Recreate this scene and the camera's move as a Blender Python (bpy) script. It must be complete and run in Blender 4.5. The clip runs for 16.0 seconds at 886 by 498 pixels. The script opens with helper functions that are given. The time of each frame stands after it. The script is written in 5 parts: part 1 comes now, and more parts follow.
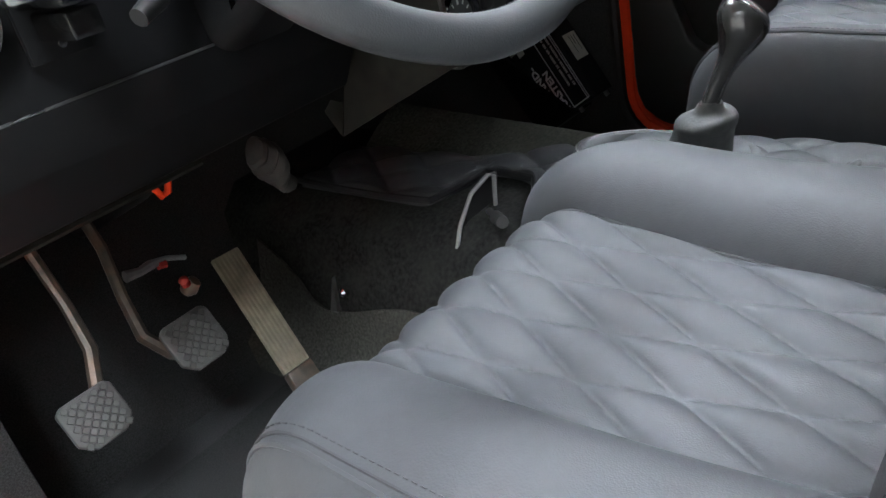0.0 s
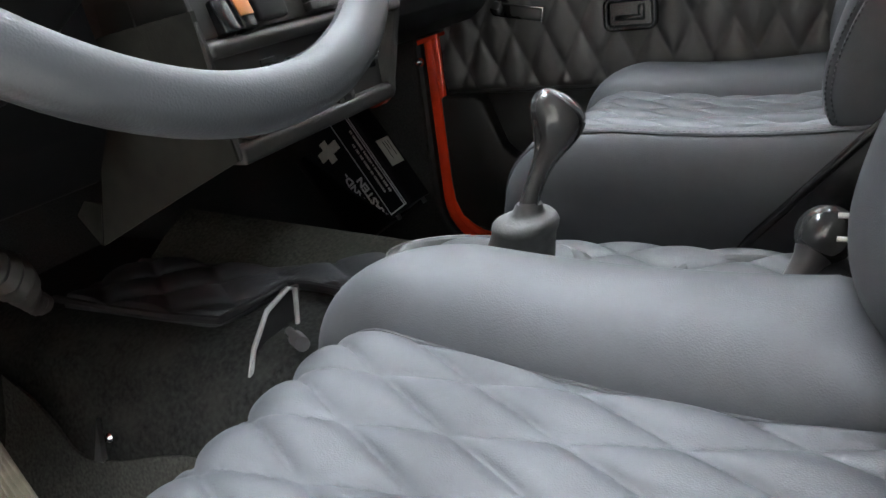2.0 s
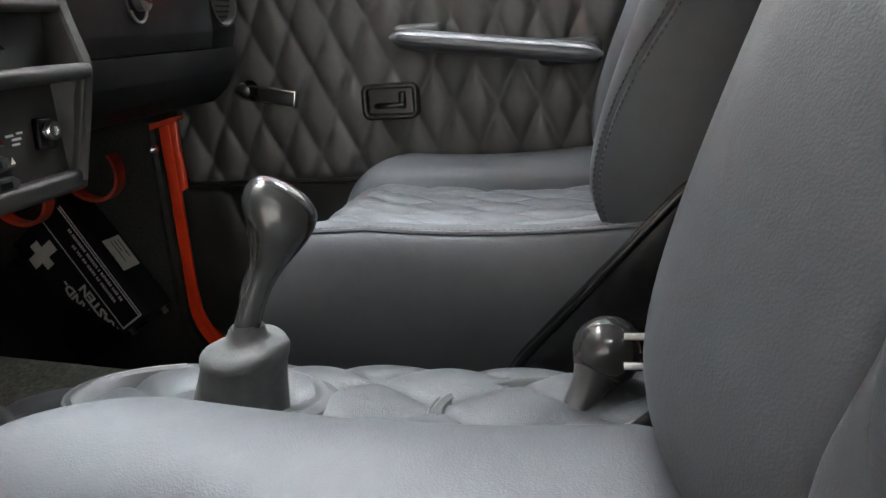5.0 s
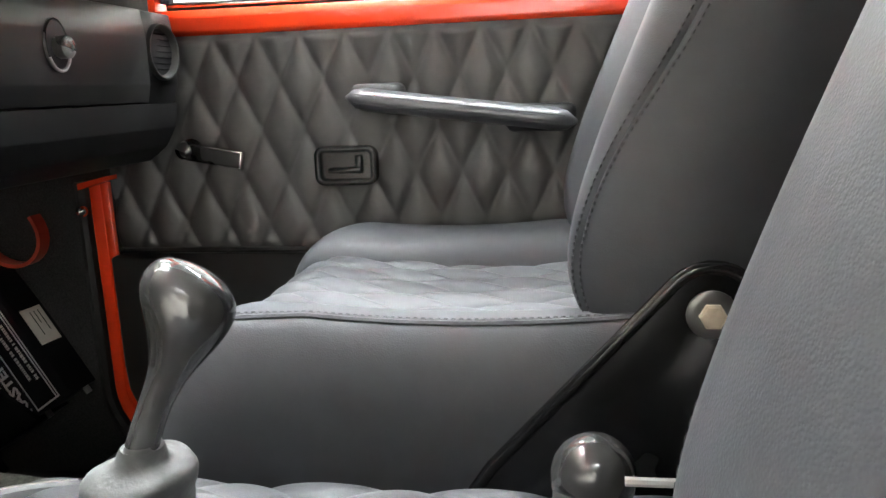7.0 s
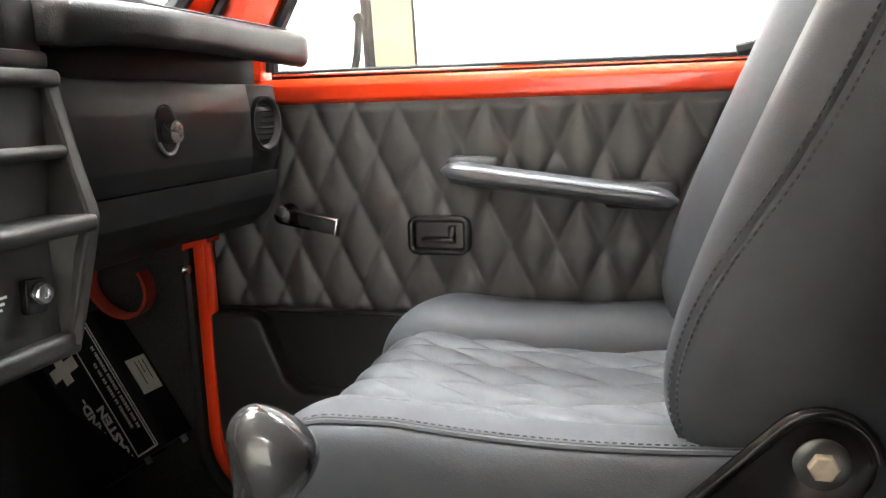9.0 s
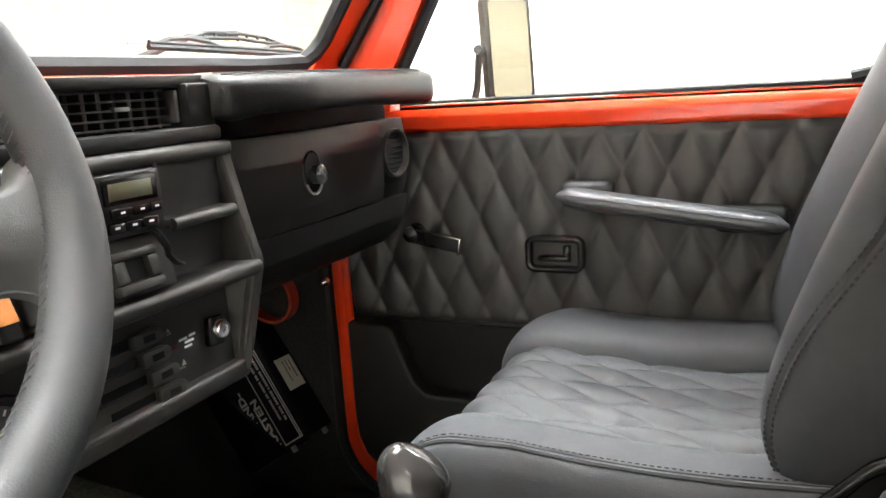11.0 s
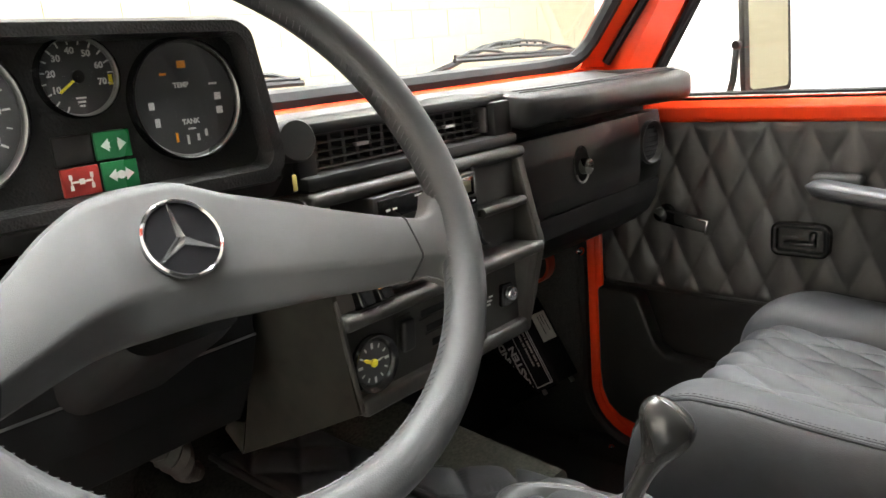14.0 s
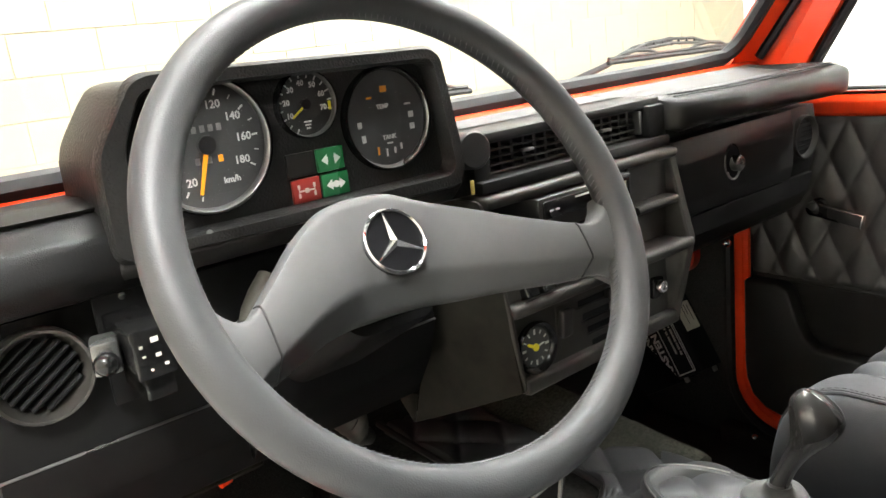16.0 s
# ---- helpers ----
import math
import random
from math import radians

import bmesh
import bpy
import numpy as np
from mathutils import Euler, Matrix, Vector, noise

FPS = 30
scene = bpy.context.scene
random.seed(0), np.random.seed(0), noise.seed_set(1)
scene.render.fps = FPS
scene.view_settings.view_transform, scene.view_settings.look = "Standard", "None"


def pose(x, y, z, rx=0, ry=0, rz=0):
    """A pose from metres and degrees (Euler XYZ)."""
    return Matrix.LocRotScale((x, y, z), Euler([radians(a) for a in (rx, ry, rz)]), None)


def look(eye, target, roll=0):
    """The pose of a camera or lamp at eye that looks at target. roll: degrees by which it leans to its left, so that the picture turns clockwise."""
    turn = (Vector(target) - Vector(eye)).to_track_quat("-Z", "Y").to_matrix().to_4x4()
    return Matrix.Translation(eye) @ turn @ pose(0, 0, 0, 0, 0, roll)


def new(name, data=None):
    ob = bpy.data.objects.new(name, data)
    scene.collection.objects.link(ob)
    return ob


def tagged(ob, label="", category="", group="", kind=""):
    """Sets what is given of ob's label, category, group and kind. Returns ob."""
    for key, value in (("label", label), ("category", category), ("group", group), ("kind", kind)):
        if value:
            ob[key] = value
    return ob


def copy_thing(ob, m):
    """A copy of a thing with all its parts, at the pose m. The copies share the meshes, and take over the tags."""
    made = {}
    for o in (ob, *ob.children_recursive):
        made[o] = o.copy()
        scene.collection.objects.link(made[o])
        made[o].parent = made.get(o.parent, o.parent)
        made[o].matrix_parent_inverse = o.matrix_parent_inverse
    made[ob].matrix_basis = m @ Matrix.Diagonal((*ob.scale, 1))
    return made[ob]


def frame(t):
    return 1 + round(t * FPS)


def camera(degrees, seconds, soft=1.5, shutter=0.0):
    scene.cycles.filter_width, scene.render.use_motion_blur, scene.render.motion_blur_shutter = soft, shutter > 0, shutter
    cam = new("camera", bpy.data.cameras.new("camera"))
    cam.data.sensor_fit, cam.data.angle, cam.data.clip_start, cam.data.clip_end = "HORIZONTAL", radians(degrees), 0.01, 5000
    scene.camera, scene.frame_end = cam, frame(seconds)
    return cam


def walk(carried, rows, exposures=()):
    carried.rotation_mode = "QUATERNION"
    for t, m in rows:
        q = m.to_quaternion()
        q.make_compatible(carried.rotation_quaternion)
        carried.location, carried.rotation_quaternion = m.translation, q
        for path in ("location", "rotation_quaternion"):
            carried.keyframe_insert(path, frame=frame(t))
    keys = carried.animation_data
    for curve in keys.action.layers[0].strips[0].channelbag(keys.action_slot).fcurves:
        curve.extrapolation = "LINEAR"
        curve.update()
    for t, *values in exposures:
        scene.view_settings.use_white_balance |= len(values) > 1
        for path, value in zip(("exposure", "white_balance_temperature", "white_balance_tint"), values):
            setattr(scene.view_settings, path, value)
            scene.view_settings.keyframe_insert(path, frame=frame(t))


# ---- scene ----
cam = camera(60.1, 16.0)
PATH = [
    (0, (-0.8470, -0.4210, 0.7350), (0.4220, 0.8120, -0.1960), -12.8),
    (0.5, (-0.8230, -0.4090, 0.7190), (0.5470, 0.7550, -0.1570), -11.7),
    (1, (-0.8050, -0.3890, 0.7090), (0.6740, 0.6750, -0.1170), -9.8),
    (1.5, (-0.7680, -0.3760, 0.6910), (0.7910, 0.6050, -0.0880), -8.8),
    (2, (-0.7270, -0.3690, 0.6750), (0.8990, 0.5270, -0.0690), -7.9),
    (2.5, (-0.6910, -0.3650, 0.6640), (0.9850, 0.4520, -0.0580), -7.3),
    (3, (-0.6570, -0.3600, 0.6520), (1.0700, 0.3690, -0.0450), -6.5),
    (3.5, (-0.6260, -0.3580, 0.6420), (1.1440, 0.2890, -0.0280), -5.7),
    (4, (-0.5990, -0.3580, 0.6360), (1.2130, 0.1990, -0.0020), -4.9),
    (4.5, (-0.5740, -0.3580, 0.6330), (1.2730, 0.1140, 0.0290), -4.4),
    (5, (-0.5450, -0.3590, 0.6300), (1.3320, 0.0340, 0.0640), -4.0),
    (5.2, (-0.5350, -0.3590, 0.6300), (1.3520, 0.0070, 0.0760), -3.8),
    (7.3, (-0.4210, -0.3435, 0.6220), (1.5160, -0.0336, 0.2260), -2.0),
    (7.5, (-0.4130, -0.3482, 0.6340), (1.5220, -0.0126, 0.2390), -1.8),
    (8, (-0.4000, -0.3500, 0.6500), (1.5290, 0.0500, 0.2820), -1.2),
    (8.5, (-0.3940, -0.3460, 0.6750), (1.5210, 0.1190, 0.3090), -1.3),
    (9, (-0.4060, -0.3440, 0.7000), (1.4910, 0.1916, 0.3320), -1.7),
    (11.3, (-0.4930, -0.3770, 0.7930), (1.2590, 0.4880, 0.3660), -3.6),
    (11.5, (-0.5070, -0.3800, 0.8010), (1.2290, 0.5130, 0.3660), -3.5),
    (12, (-0.5430, -0.3900, 0.8180), (1.1440, 0.5860, 0.3670), -3.8),
    (12.5, (-0.5730, -0.4000, 0.8300), (1.0590, 0.6610, 0.3690), -4.0),
    (13, (-0.6010, -0.4120, 0.8460), (0.9610, 0.7420, 0.3680), -4.2),
    (13.5, (-0.6250, -0.4240, 0.8550), (0.8700, 0.8130, 0.3690), -4.6),
    (14, (-0.6520, -0.4330, 0.8670), (0.7730, 0.8790, 0.3700), -5.0),
    (14.5, (-0.6740, -0.4390, 0.8790), (0.6880, 0.9350, 0.3720), -5.3),
    (15, (-0.6950, -0.4430, 0.8910), (0.6030, 0.9890, 0.3770), -5.5),
    (15.5, (-0.7130, -0.4540, 0.9020), (0.5210, 1.0320, 0.3850), -6.0),
    (16, (-0.7370, -0.4700, 0.9110), (0.4330, 1.0690, 0.3980), -6.7),
]
walk(cam, [(t, look(eye, target, roll)) for t, eye, target, roll in PATH],
     exposures=[(0, 0.02, 6000), (1, 0.16, 6050), (2.5, 0.42, 6150), (4, 0.36, 6200), (5.2, 0.56, 6300), (7.3, 1.2, 6500), (9, 1.1, 6650), (11.5, 0.67, 6780), (16, 0.42, 6950)])


# ---- world and lamps ----
world = bpy.data.worlds.new("hall_air")
scene.world = world
world.use_nodes = True
world.node_tree.nodes["Background"].inputs[0].default_value = (0.9, 0.95, 1.0, 1)
world.node_tree.nodes["Background"].inputs[1].default_value = 0.05
LAMP_POWER = 80.0


# ---- materials ----
def mat(name, color, rough=0.5, metal=0.0, noise_scale=60.0, vary=0.12, bump=0.0, bump_scale=400.0, rough_vary=0.08,
        stain=0.0, stain_color=None, stain_scale=6.0, coat=0.0, voronoi=False, spec=0.5, wrinkle=0.0):
    """A surface with two scales of variation in colour and roughness and a fine relief, in metres of object space."""
    m = bpy.data.materials.new(name)
    m.use_nodes = True
    nt = m.node_tree
    n, l = nt.nodes, nt.links
    b = n["Principled BSDF"]
    b.inputs["Metallic"].default_value = metal
    b.inputs["Coat Weight"].default_value = coat
    b.inputs["Specular IOR Level"].default_value = spec
    geo = n.new("ShaderNodeNewGeometry")
    n1 = n.new("ShaderNodeTexNoise")
    n1.inputs["Scale"].default_value = noise_scale
    n1.inputs["Detail"].default_value = 4
    l.new(geo.outputs["Position"], n1.inputs["Vector"])
    n2 = n.new("ShaderNodeTexNoise")
    n2.inputs["Scale"].default_value = stain_scale
    n2.inputs["Detail"].default_value = 3
    l.new(geo.outputs["Position"], n2.inputs["Vector"])
    ramp = n.new("ShaderNodeMapRange")
    ramp.inputs["From Min"].default_value, ramp.inputs["From Max"].default_value = 0.3, 0.7
    ramp.inputs["To Min"].default_value, ramp.inputs["To Max"].default_value = 1 - vary, 1 + vary
    l.new(n1.outputs["Fac"], ramp.inputs["Value"])
    mul = n.new("ShaderNodeMix")
    mul.data_type, mul.blend_type = "RGBA", "MULTIPLY"
    mul.inputs["Factor"].default_value = 1
    mul.inputs[6].default_value = (*color, 1)
    l.new(ramp.outputs["Result"], mul.inputs[7])
    last = mul.outputs[2]
    if stain:
        sm = n.new("ShaderNodeMapRange")
        sm.inputs["From Min"].default_value, sm.inputs["From Max"].default_value = 0.45, 0.75
        sm.inputs["To Max"].default_value = stain
        l.new(n2.outputs["Fac"], sm.inputs["Value"])
        mix = n.new("ShaderNodeMix")
        mix.data_type = "RGBA"
        l.new(sm.outputs["Result"], mix.inputs["Factor"])
        l.new(last, mix.inputs[6])
        mix.inputs[7].default_value = (*(stain_color or [c * 1.8 for c in color]), 1)
        last = mix.outputs[2]
    l.new(last, b.inputs["Base Color"])
    rr = n.new("ShaderNodeMapRange")
    rr.inputs["From Min"].default_value, rr.inputs["From Max"].default_value = 0.3, 0.7
    rr.inputs["To Min"].default_value, rr.inputs["To Max"].default_value = max(0.02, rough - rough_vary), min(1, rough + rough_vary)
    l.new(n2.outputs["Fac"], rr.inputs["Value"])
    l.new(rr.outputs["Result"], b.inputs["Roughness"])
    if bump:
        if voronoi:
            t = n.new("ShaderNodeTexVoronoi")
            t.feature = "SMOOTH_F1"
            out = t.outputs["Distance"]
        else:
            t = n.new("ShaderNodeTexNoise")
            t.inputs["Detail"].default_value = 3
            out = t.outputs["Fac"]
        t.inputs["Scale"].default_value = bump_scale
        l.new(geo.outputs["Position"], t.inputs["Vector"])
        bp = n.new("ShaderNodeBump")
        bp.inputs["Strength"].default_value = bump
        bp.inputs["Distance"].default_value = 0.001
        l.new(out, bp.inputs["Height"])
        if wrinkle:
            wv = n.new("ShaderNodeTexNoise")
            wv.inputs["Scale"].default_value = 34.0
            wv.inputs["Detail"].default_value = 3
            wv.inputs["Distortion"].default_value = 0.8
            l.new(geo.outputs["Position"], wv.inputs["Vector"])
            wb = n.new("ShaderNodeBump")
            wb.inputs["Strength"].default_value = wrinkle
            wb.inputs["Distance"].default_value = 0.004
            l.new(wv.outputs["Fac"], wb.inputs["Height"])
            l.new(wb.outputs["Normal"], bp.inputs["Normal"])
        l.new(bp.outputs["Normal"], b.inputs["Normal"])
    return m


def glow(name, color, strength):
    m = bpy.data.materials.new(name)
    m.use_nodes = True
    b = m.node_tree.nodes["Principled BSDF"]
    b.inputs["Base Color"].default_value = (*color, 1)
    b.inputs["Emission Color"].default_value = (*color, 1)
    b.inputs["Emission Strength"].default_value = strength
    return m


def clear_glass(name, tint=(1, 1, 1), rough=0.0):
    m = bpy.data.materials.new(name)
    m.use_nodes = True
    b = m.node_tree.nodes["Principled BSDF"]
    b.inputs["Base Color"].default_value = (*tint, 1)
    b.inputs["Roughness"].default_value = rough
    b.inputs["Transmission Weight"].default_value = 1.0
    b.inputs["IOR"].default_value = 1.45
    return m


LEATHER = mat("grey_leather", (0.037, 0.0385, 0.0415), 0.57, spec=0.45, vary=0.06, bump=0.16, bump_scale=900, voronoi=True, stain=0.15, stain_color=(0.042, 0.043, 0.046), wrinkle=0.12)
DOORQ = mat("black_quilted_leather", (0.053, 0.0507, 0.0487), 0.42, vary=0.08, bump=0.3, bump_scale=1000, voronoi=True, stain=0.3, stain_color=(0.056, 0.052, 0.048), wrinkle=0.25)
STITCH = mat("dark_thread", (0.03, 0.03, 0.032), 0.8, vary=0.1)
THREAD = mat("grey_thread", (0.085, 0.086, 0.09), 0.8, vary=0.1)
TUNNELQ = mat("dark_grey_quilted_leather", (0.028, 0.029, 0.0305), 0.5, vary=0.08, bump=0.3, bump_scale=1000, voronoi=True, wrinkle=0.25)
RINGM = mat("worn_grey_plastic", (0.030, 0.0305, 0.0305), 0.55, vary=0.15)
PLASTIC = mat("black_plastic", (0.015, 0.0146, 0.0141), 0.44, vary=0.1, bump=0.3, bump_scale=1200, stain=0.08, stain_color=(0.024, 0.0232, 0.022), spec=0.36)
GRIPGREY = mat("dark_grey_satin_plastic", (0.016, 0.0155, 0.015), 0.25, vary=0.1)
CONSOLE = mat("worn_olive_black_plastic", (0.023, 0.0217, 0.0188), 0.46, vary=0.12, bump=0.35, bump_scale=1100, stain=0.3, stain_color=(0.042, 0.0395, 0.034), stain_scale=18, spec=0.4)
PLASTIC_GLOSS = mat("black_gloss_plastic", (0.007, 0.007, 0.007), 0.2, vary=0.08, spec=0.4)
# Dusty grey, kept light enough to carry the dash top's reflection.
DUSTYLIT = mat("dusty_lit_dash_vinyl", (0.036, 0.035, 0.033), 0.65, vary=0.12, bump=0.3, bump_scale=1200, stain=0.4, stain_color=(0.050, 0.048, 0.045))
PADLEATHER = mat("black_dash_leather", (0.011, 0.0108, 0.0105), 0.36, spec=0.28, rough_vary=0.02, vary=0.05, bump=0.35, bump_scale=900, voronoi=True)
OLIVE = mat("worn_grey_trim_board", (0.012, 0.0115, 0.009), 0.65, spec=0.1, vary=0.2, bump=0.2, bump_scale=500, stain=0.6, stain_color=(0.031, 0.030, 0.024), stain_scale=14)
WHEELM = mat("charcoal_wheel_leather", (0.031, 0.0322, 0.0335), 0.5, vary=0.06, bump=0.12, bump_scale=900, voronoi=True, stain=0.3, stain_color=(0.046, 0.045, 0.042))
WHEELPAD = mat("charcoal_wheel_plastic", (0.056, 0.0565, 0.0565), 0.5, vary=0.05, bump=0.25, bump_scale=1500)
RED = mat("red_car_paint", (0.78, 0.052, 0.012), 0.2, vary=0.03, coat=0.6, rough_vary=0.05)
REDDULL = mat("red_primer_metal", (0.5, 0.045, 0.02), 0.4, vary=0.1)
# Base raised to put veiling glare into the dark footwell's colour.
CARPET = mat("charcoal_carpet", (0.032, 0.032, 0.0316), 0.95, vary=0.5, noise_scale=500, bump=0.9, bump_scale=900, stain=0.5, stain_color=(0.042, 0.041, 0.039), spec=0.1)
MATGREY = mat("dark_grey_mat_pile", (0.022, 0.022, 0.0215), 0.95, vary=0.5, noise_scale=500, bump=0.9, bump_scale=900, spec=0.1)
CARPETL = mat("worn_grey_carpet", (0.014, 0.014, 0.0128), 0.95, vary=0.7, noise_scale=160, bump=0.9, bump_scale=700, stain=0.7, stain_color=(0.026, 0.0255, 0.023), stain_scale=22, spec=0.08)
CARPETG = mat("grey_green_carpet", (0.034, 0.034, 0.027), 0.95, vary=0.6, noise_scale=200, bump=0.9, bump_scale=700, stain=0.5, stain_color=(0.02, 0.02, 0.017), stain_scale=20, spec=0.1)
RUBBER = mat("black_rubber", (0.012, 0.012, 0.0125), 0.55, vary=0.1, spec=0.3)
BOOTM = mat("aged_grey_rubber", (0.054, 0.054, 0.051), 0.55, vary=0.25, noise_scale=90, bump=0.4, bump_scale=300, stain=0.5, stain_color=(0.034, 0.035, 0.034), stain_scale=25)
KNOB = mat("polished_grey_knob", (0.030, 0.029, 0.028), 0.14, vary=0.08, rough_vary=0.05, coat=0.5)
SHAFT = mat("worn_grey_shaft", (0.038, 0.0365, 0.035), 0.32, vary=0.08, rough_vary=0.08)
CHROME = mat("chrome", (0.75, 0.75, 0.76), 0.12, metal=1.0, vary=0.04, rough_vary=0.06)
STEEL = mat("dull_steel", (0.35, 0.34, 0.33), 0.35, metal=1.0, vary=0.15)
RUSTY = mat("worn_pedal_steel", (0.09, 0.075, 0.06), 0.5, metal=0.6, vary=0.3, stain=0.7, stain_color=(0.14, 0.075, 0.04), stain_scale=30)
PEDALRUB = mat("worn_pedal_rubber", (0.055, 0.0535, 0.049), 0.7, vary=0.2, stain=0.4, stain_color=(0.045, 0.0435, 0.040), stain_scale=30)
ACCEL = mat("ribbed_tan_rubber", (0.20, 0.178, 0.125), 0.7, vary=0.2, stain=0.6, stain_color=(0.12, 0.105, 0.075), stain_scale=25)
VENTRING = mat("scuffed_dark_grey_metal", (0.032, 0.030, 0.027), 0.36, metal=0.3, vary=0.15)
STALKM = mat("dusty_beige_plastic", (0.055, 0.051, 0.040), 0.6, vary=0.15)
WORNBOOT = mat("worn_dark_rubber", (0.034, 0.033, 0.030), 0.5, vary=0.4, stain=0.5, stain_color=(0.07, 0.067, 0.06), stain_scale=40)
ARMREST = mat("glossy_black_leather", (0.045, 0.046, 0.050), 0.26, vary=0.1, bump=0.08, bump_scale=700, voronoi=True, coat=0.4)
# Mostly diffuse grey, so the metal's glint sits in the colour.
BRIGHTEDGE = mat("worn_metal_glint", (0.20, 0.196, 0.185), 0.45, metal=0.2, vary=0.15)
BOLTM = mat("cream_plated_bolt", (0.52, 0.46, 0.34), 0.4, metal=0.3, vary=0.2, stain=0.4, stain_color=(0.25, 0.18, 0.1), stain_scale=90)
WORNCHROME = mat("worn_chrome", (0.42, 0.42, 0.41), 0.28, metal=0.45, vary=0.1)
DIMSTEEL = mat("dark_worn_steel", (0.17, 0.17, 0.165), 0.3, metal=0.8, vary=0.15)
TAG = mat("dull_yellow_tag", (0.34, 0.26, 0.07), 0.6, vary=0.1)
LIDBLACK = mat("smooth_black_panel_vinyl", (0.010, 0.0098, 0.0095), 0.42, vary=0.1, bump=0.2, bump_scale=1200, spec=0.28)
DISPLAYM = mat("dull_green_grey_display", (0.13, 0.125, 0.075), 0.3, vary=0.05)
CARPETF = mat("light_grey_footwell_carpet", (0.045, 0.044, 0.038), 0.95, vary=0.5, noise_scale=220, bump=0.9, bump_scale=800, stain=0.5, stain_color=(0.032, 0.031, 0.027), stain_scale=14, spec=0.1)
HOODM = mat("black_leather_grain_vinyl", (0.015, 0.0148, 0.0145), 0.4, vary=0.1, rough_vary=0.04, bump=0.6, bump_scale=500, voronoi=True, spec=0.3)
PADBLACK = mat("black_grained_vinyl", (0.0075, 0.0075, 0.0076), 0.42, vary=0.08, rough_vary=0.03, bump=0.28, bump_scale=900, voronoi=True, spec=0.14)
KNEE = mat("matt_black_panel", (0.0065, 0.0065, 0.0067), 0.6, spec=0.1, vary=0.1, bump=0.2, bump_scale=1200)
# Black face, greyed to carry the reflection that lies over the dials.
FACE = mat("gauge_face", (0.046, 0.046, 0.046), 0.5, vary=0.05)
FACELIGHT = mat("gauge_print_white", (0.62, 0.62, 0.60), 0.5, vary=0.03)
ORANGE = mat("orange_needle", (0.9, 0.32, 0.01), 0.5, vary=0.03)
YELLOW = mat("yellow_needle", (0.8, 0.68, 0.04), 0.5, vary=0.03)
HAZARD = mat("faded_orange_lens", (0.55, 0.2, 0.05), 0.45, vary=0.1)
GREENL = mat("green_lens", (0.02, 0.16, 0.06), 0.25, vary=0.05)
REDL = mat("red_lens", (0.28, 0.03, 0.025), 0.25, vary=0.05)
BOXBLACK = mat("black_case", (0.008, 0.008, 0.009), 0.45, vary=0.1, spec=0.1)
LABEL = mat("paper_label", (0.62, 0.6, 0.53), 0.7, vary=0.06)
BLOCK = mat("cream_painted_block", (0.31, 0.272, 0.195), 0.75, vary=0.04, noise_scale=30, bump=0.5, bump_scale=150)
WHITEWALL = mat("white_painted_wall", (0.88, 0.87, 0.84), 0.75, vary=0.03)
BOUNCEWALL = mat("pale_cream_bounce_wall", (0.74, 0.70, 0.63), 0.75, vary=0.03)
DECK = mat("white_metal_deck", (0.72, 0.72, 0.72), 0.6, vary=0.1)
CONCRETE = mat("hall_concrete", (0.44, 0.43, 0.41), 0.6, vary=0.15, stain=0.4)
LAMPGLOW = glow("lamp_tube_glow", (0.93, 0.97, 1.0), LAMP_POWER)
GLASS = clear_glass("window_glass", (0.96, 0.98, 0.97))
LENS = clear_glass("gauge_lens", (0.97, 0.97, 0.97), 0.02)
MIRROR = mat("mirror_silver", (0.9, 0.9, 0.88), 0.03, metal=1.0, vary=0.01, rough_vary=0.01)


# ---- mesh tools ----
def join(*bms):
    out = bmesh.new()
    for b in bms:
        me = bpy.data.meshes.new("tmp")
        b.to_mesh(me)
        out.from_mesh(me)
        bpy.data.meshes.remove(me)
        b.free()
    return out


def moved(bm, m):
    bmesh.ops.transform(bm, matrix=m, verts=bm.verts)
    return bm


def rbox(x0, x1, y0, y1, z0, z1, bev=0.002, seg=2):
    bm = bmesh.new()
    bmesh.ops.create_cube(bm, size=1.0)
    bmesh.ops.transform(bm, matrix=Matrix.Translation(((x0 + x1) / 2, (y0 + y1) / 2, (z0 + z1) / 2)) @ Matrix.Diagonal((x1 - x0, y1 - y0, z1 - z0, 1)), verts=bm.verts)
    bev = min(bev, 0.45 * min(x1 - x0, y1 - y0, z1 - z0))
    if bev > 0:
        bmesh.ops.bevel(bm, geom=list(bm.edges), offset=bev, segments=seg, profile=0.5, affect="EDGES")
    return bm


def loft(rings, closed=True, caps=True, loop=False):
    bm = bmesh.new()
    vs = [[bm.verts.new(p) for p in ring] for ring in rings]
    n = len(rings[0])
    pairs = list(zip(vs[:-1], vs[1:])) + ([(vs[-1], vs[0])] if loop else [])
    for a, b in pairs:
        for i in range(n if closed else n - 1):
            j = (i + 1) % n
            bm.faces.new((a[i], a[j], b[j], b[i]))
    if caps and closed and not loop:
        bm.faces.new(vs[0][::-1])
        bm.faces.new(vs[-1])
    bmesh.ops.recalc_face_normals(bm, faces=bm.faces)
    return bm


def sheet(fn, us, vs):
    """A grid of points fn(u, v)."""
    return loft([[fn(u, v) for u in us] for v in vs], closed=False)


def slab(fn, us, vs, thick):
    """The grid of fn(u, v), closed behind by a copy moved by the vector thick."""
    t = Vector(thick)
    rings = []
    for v in vs:
        top = [Vector(fn(u, v)) for u in us]
        rings.append(top + [p + t for p in reversed(top)])
    return loft(rings)


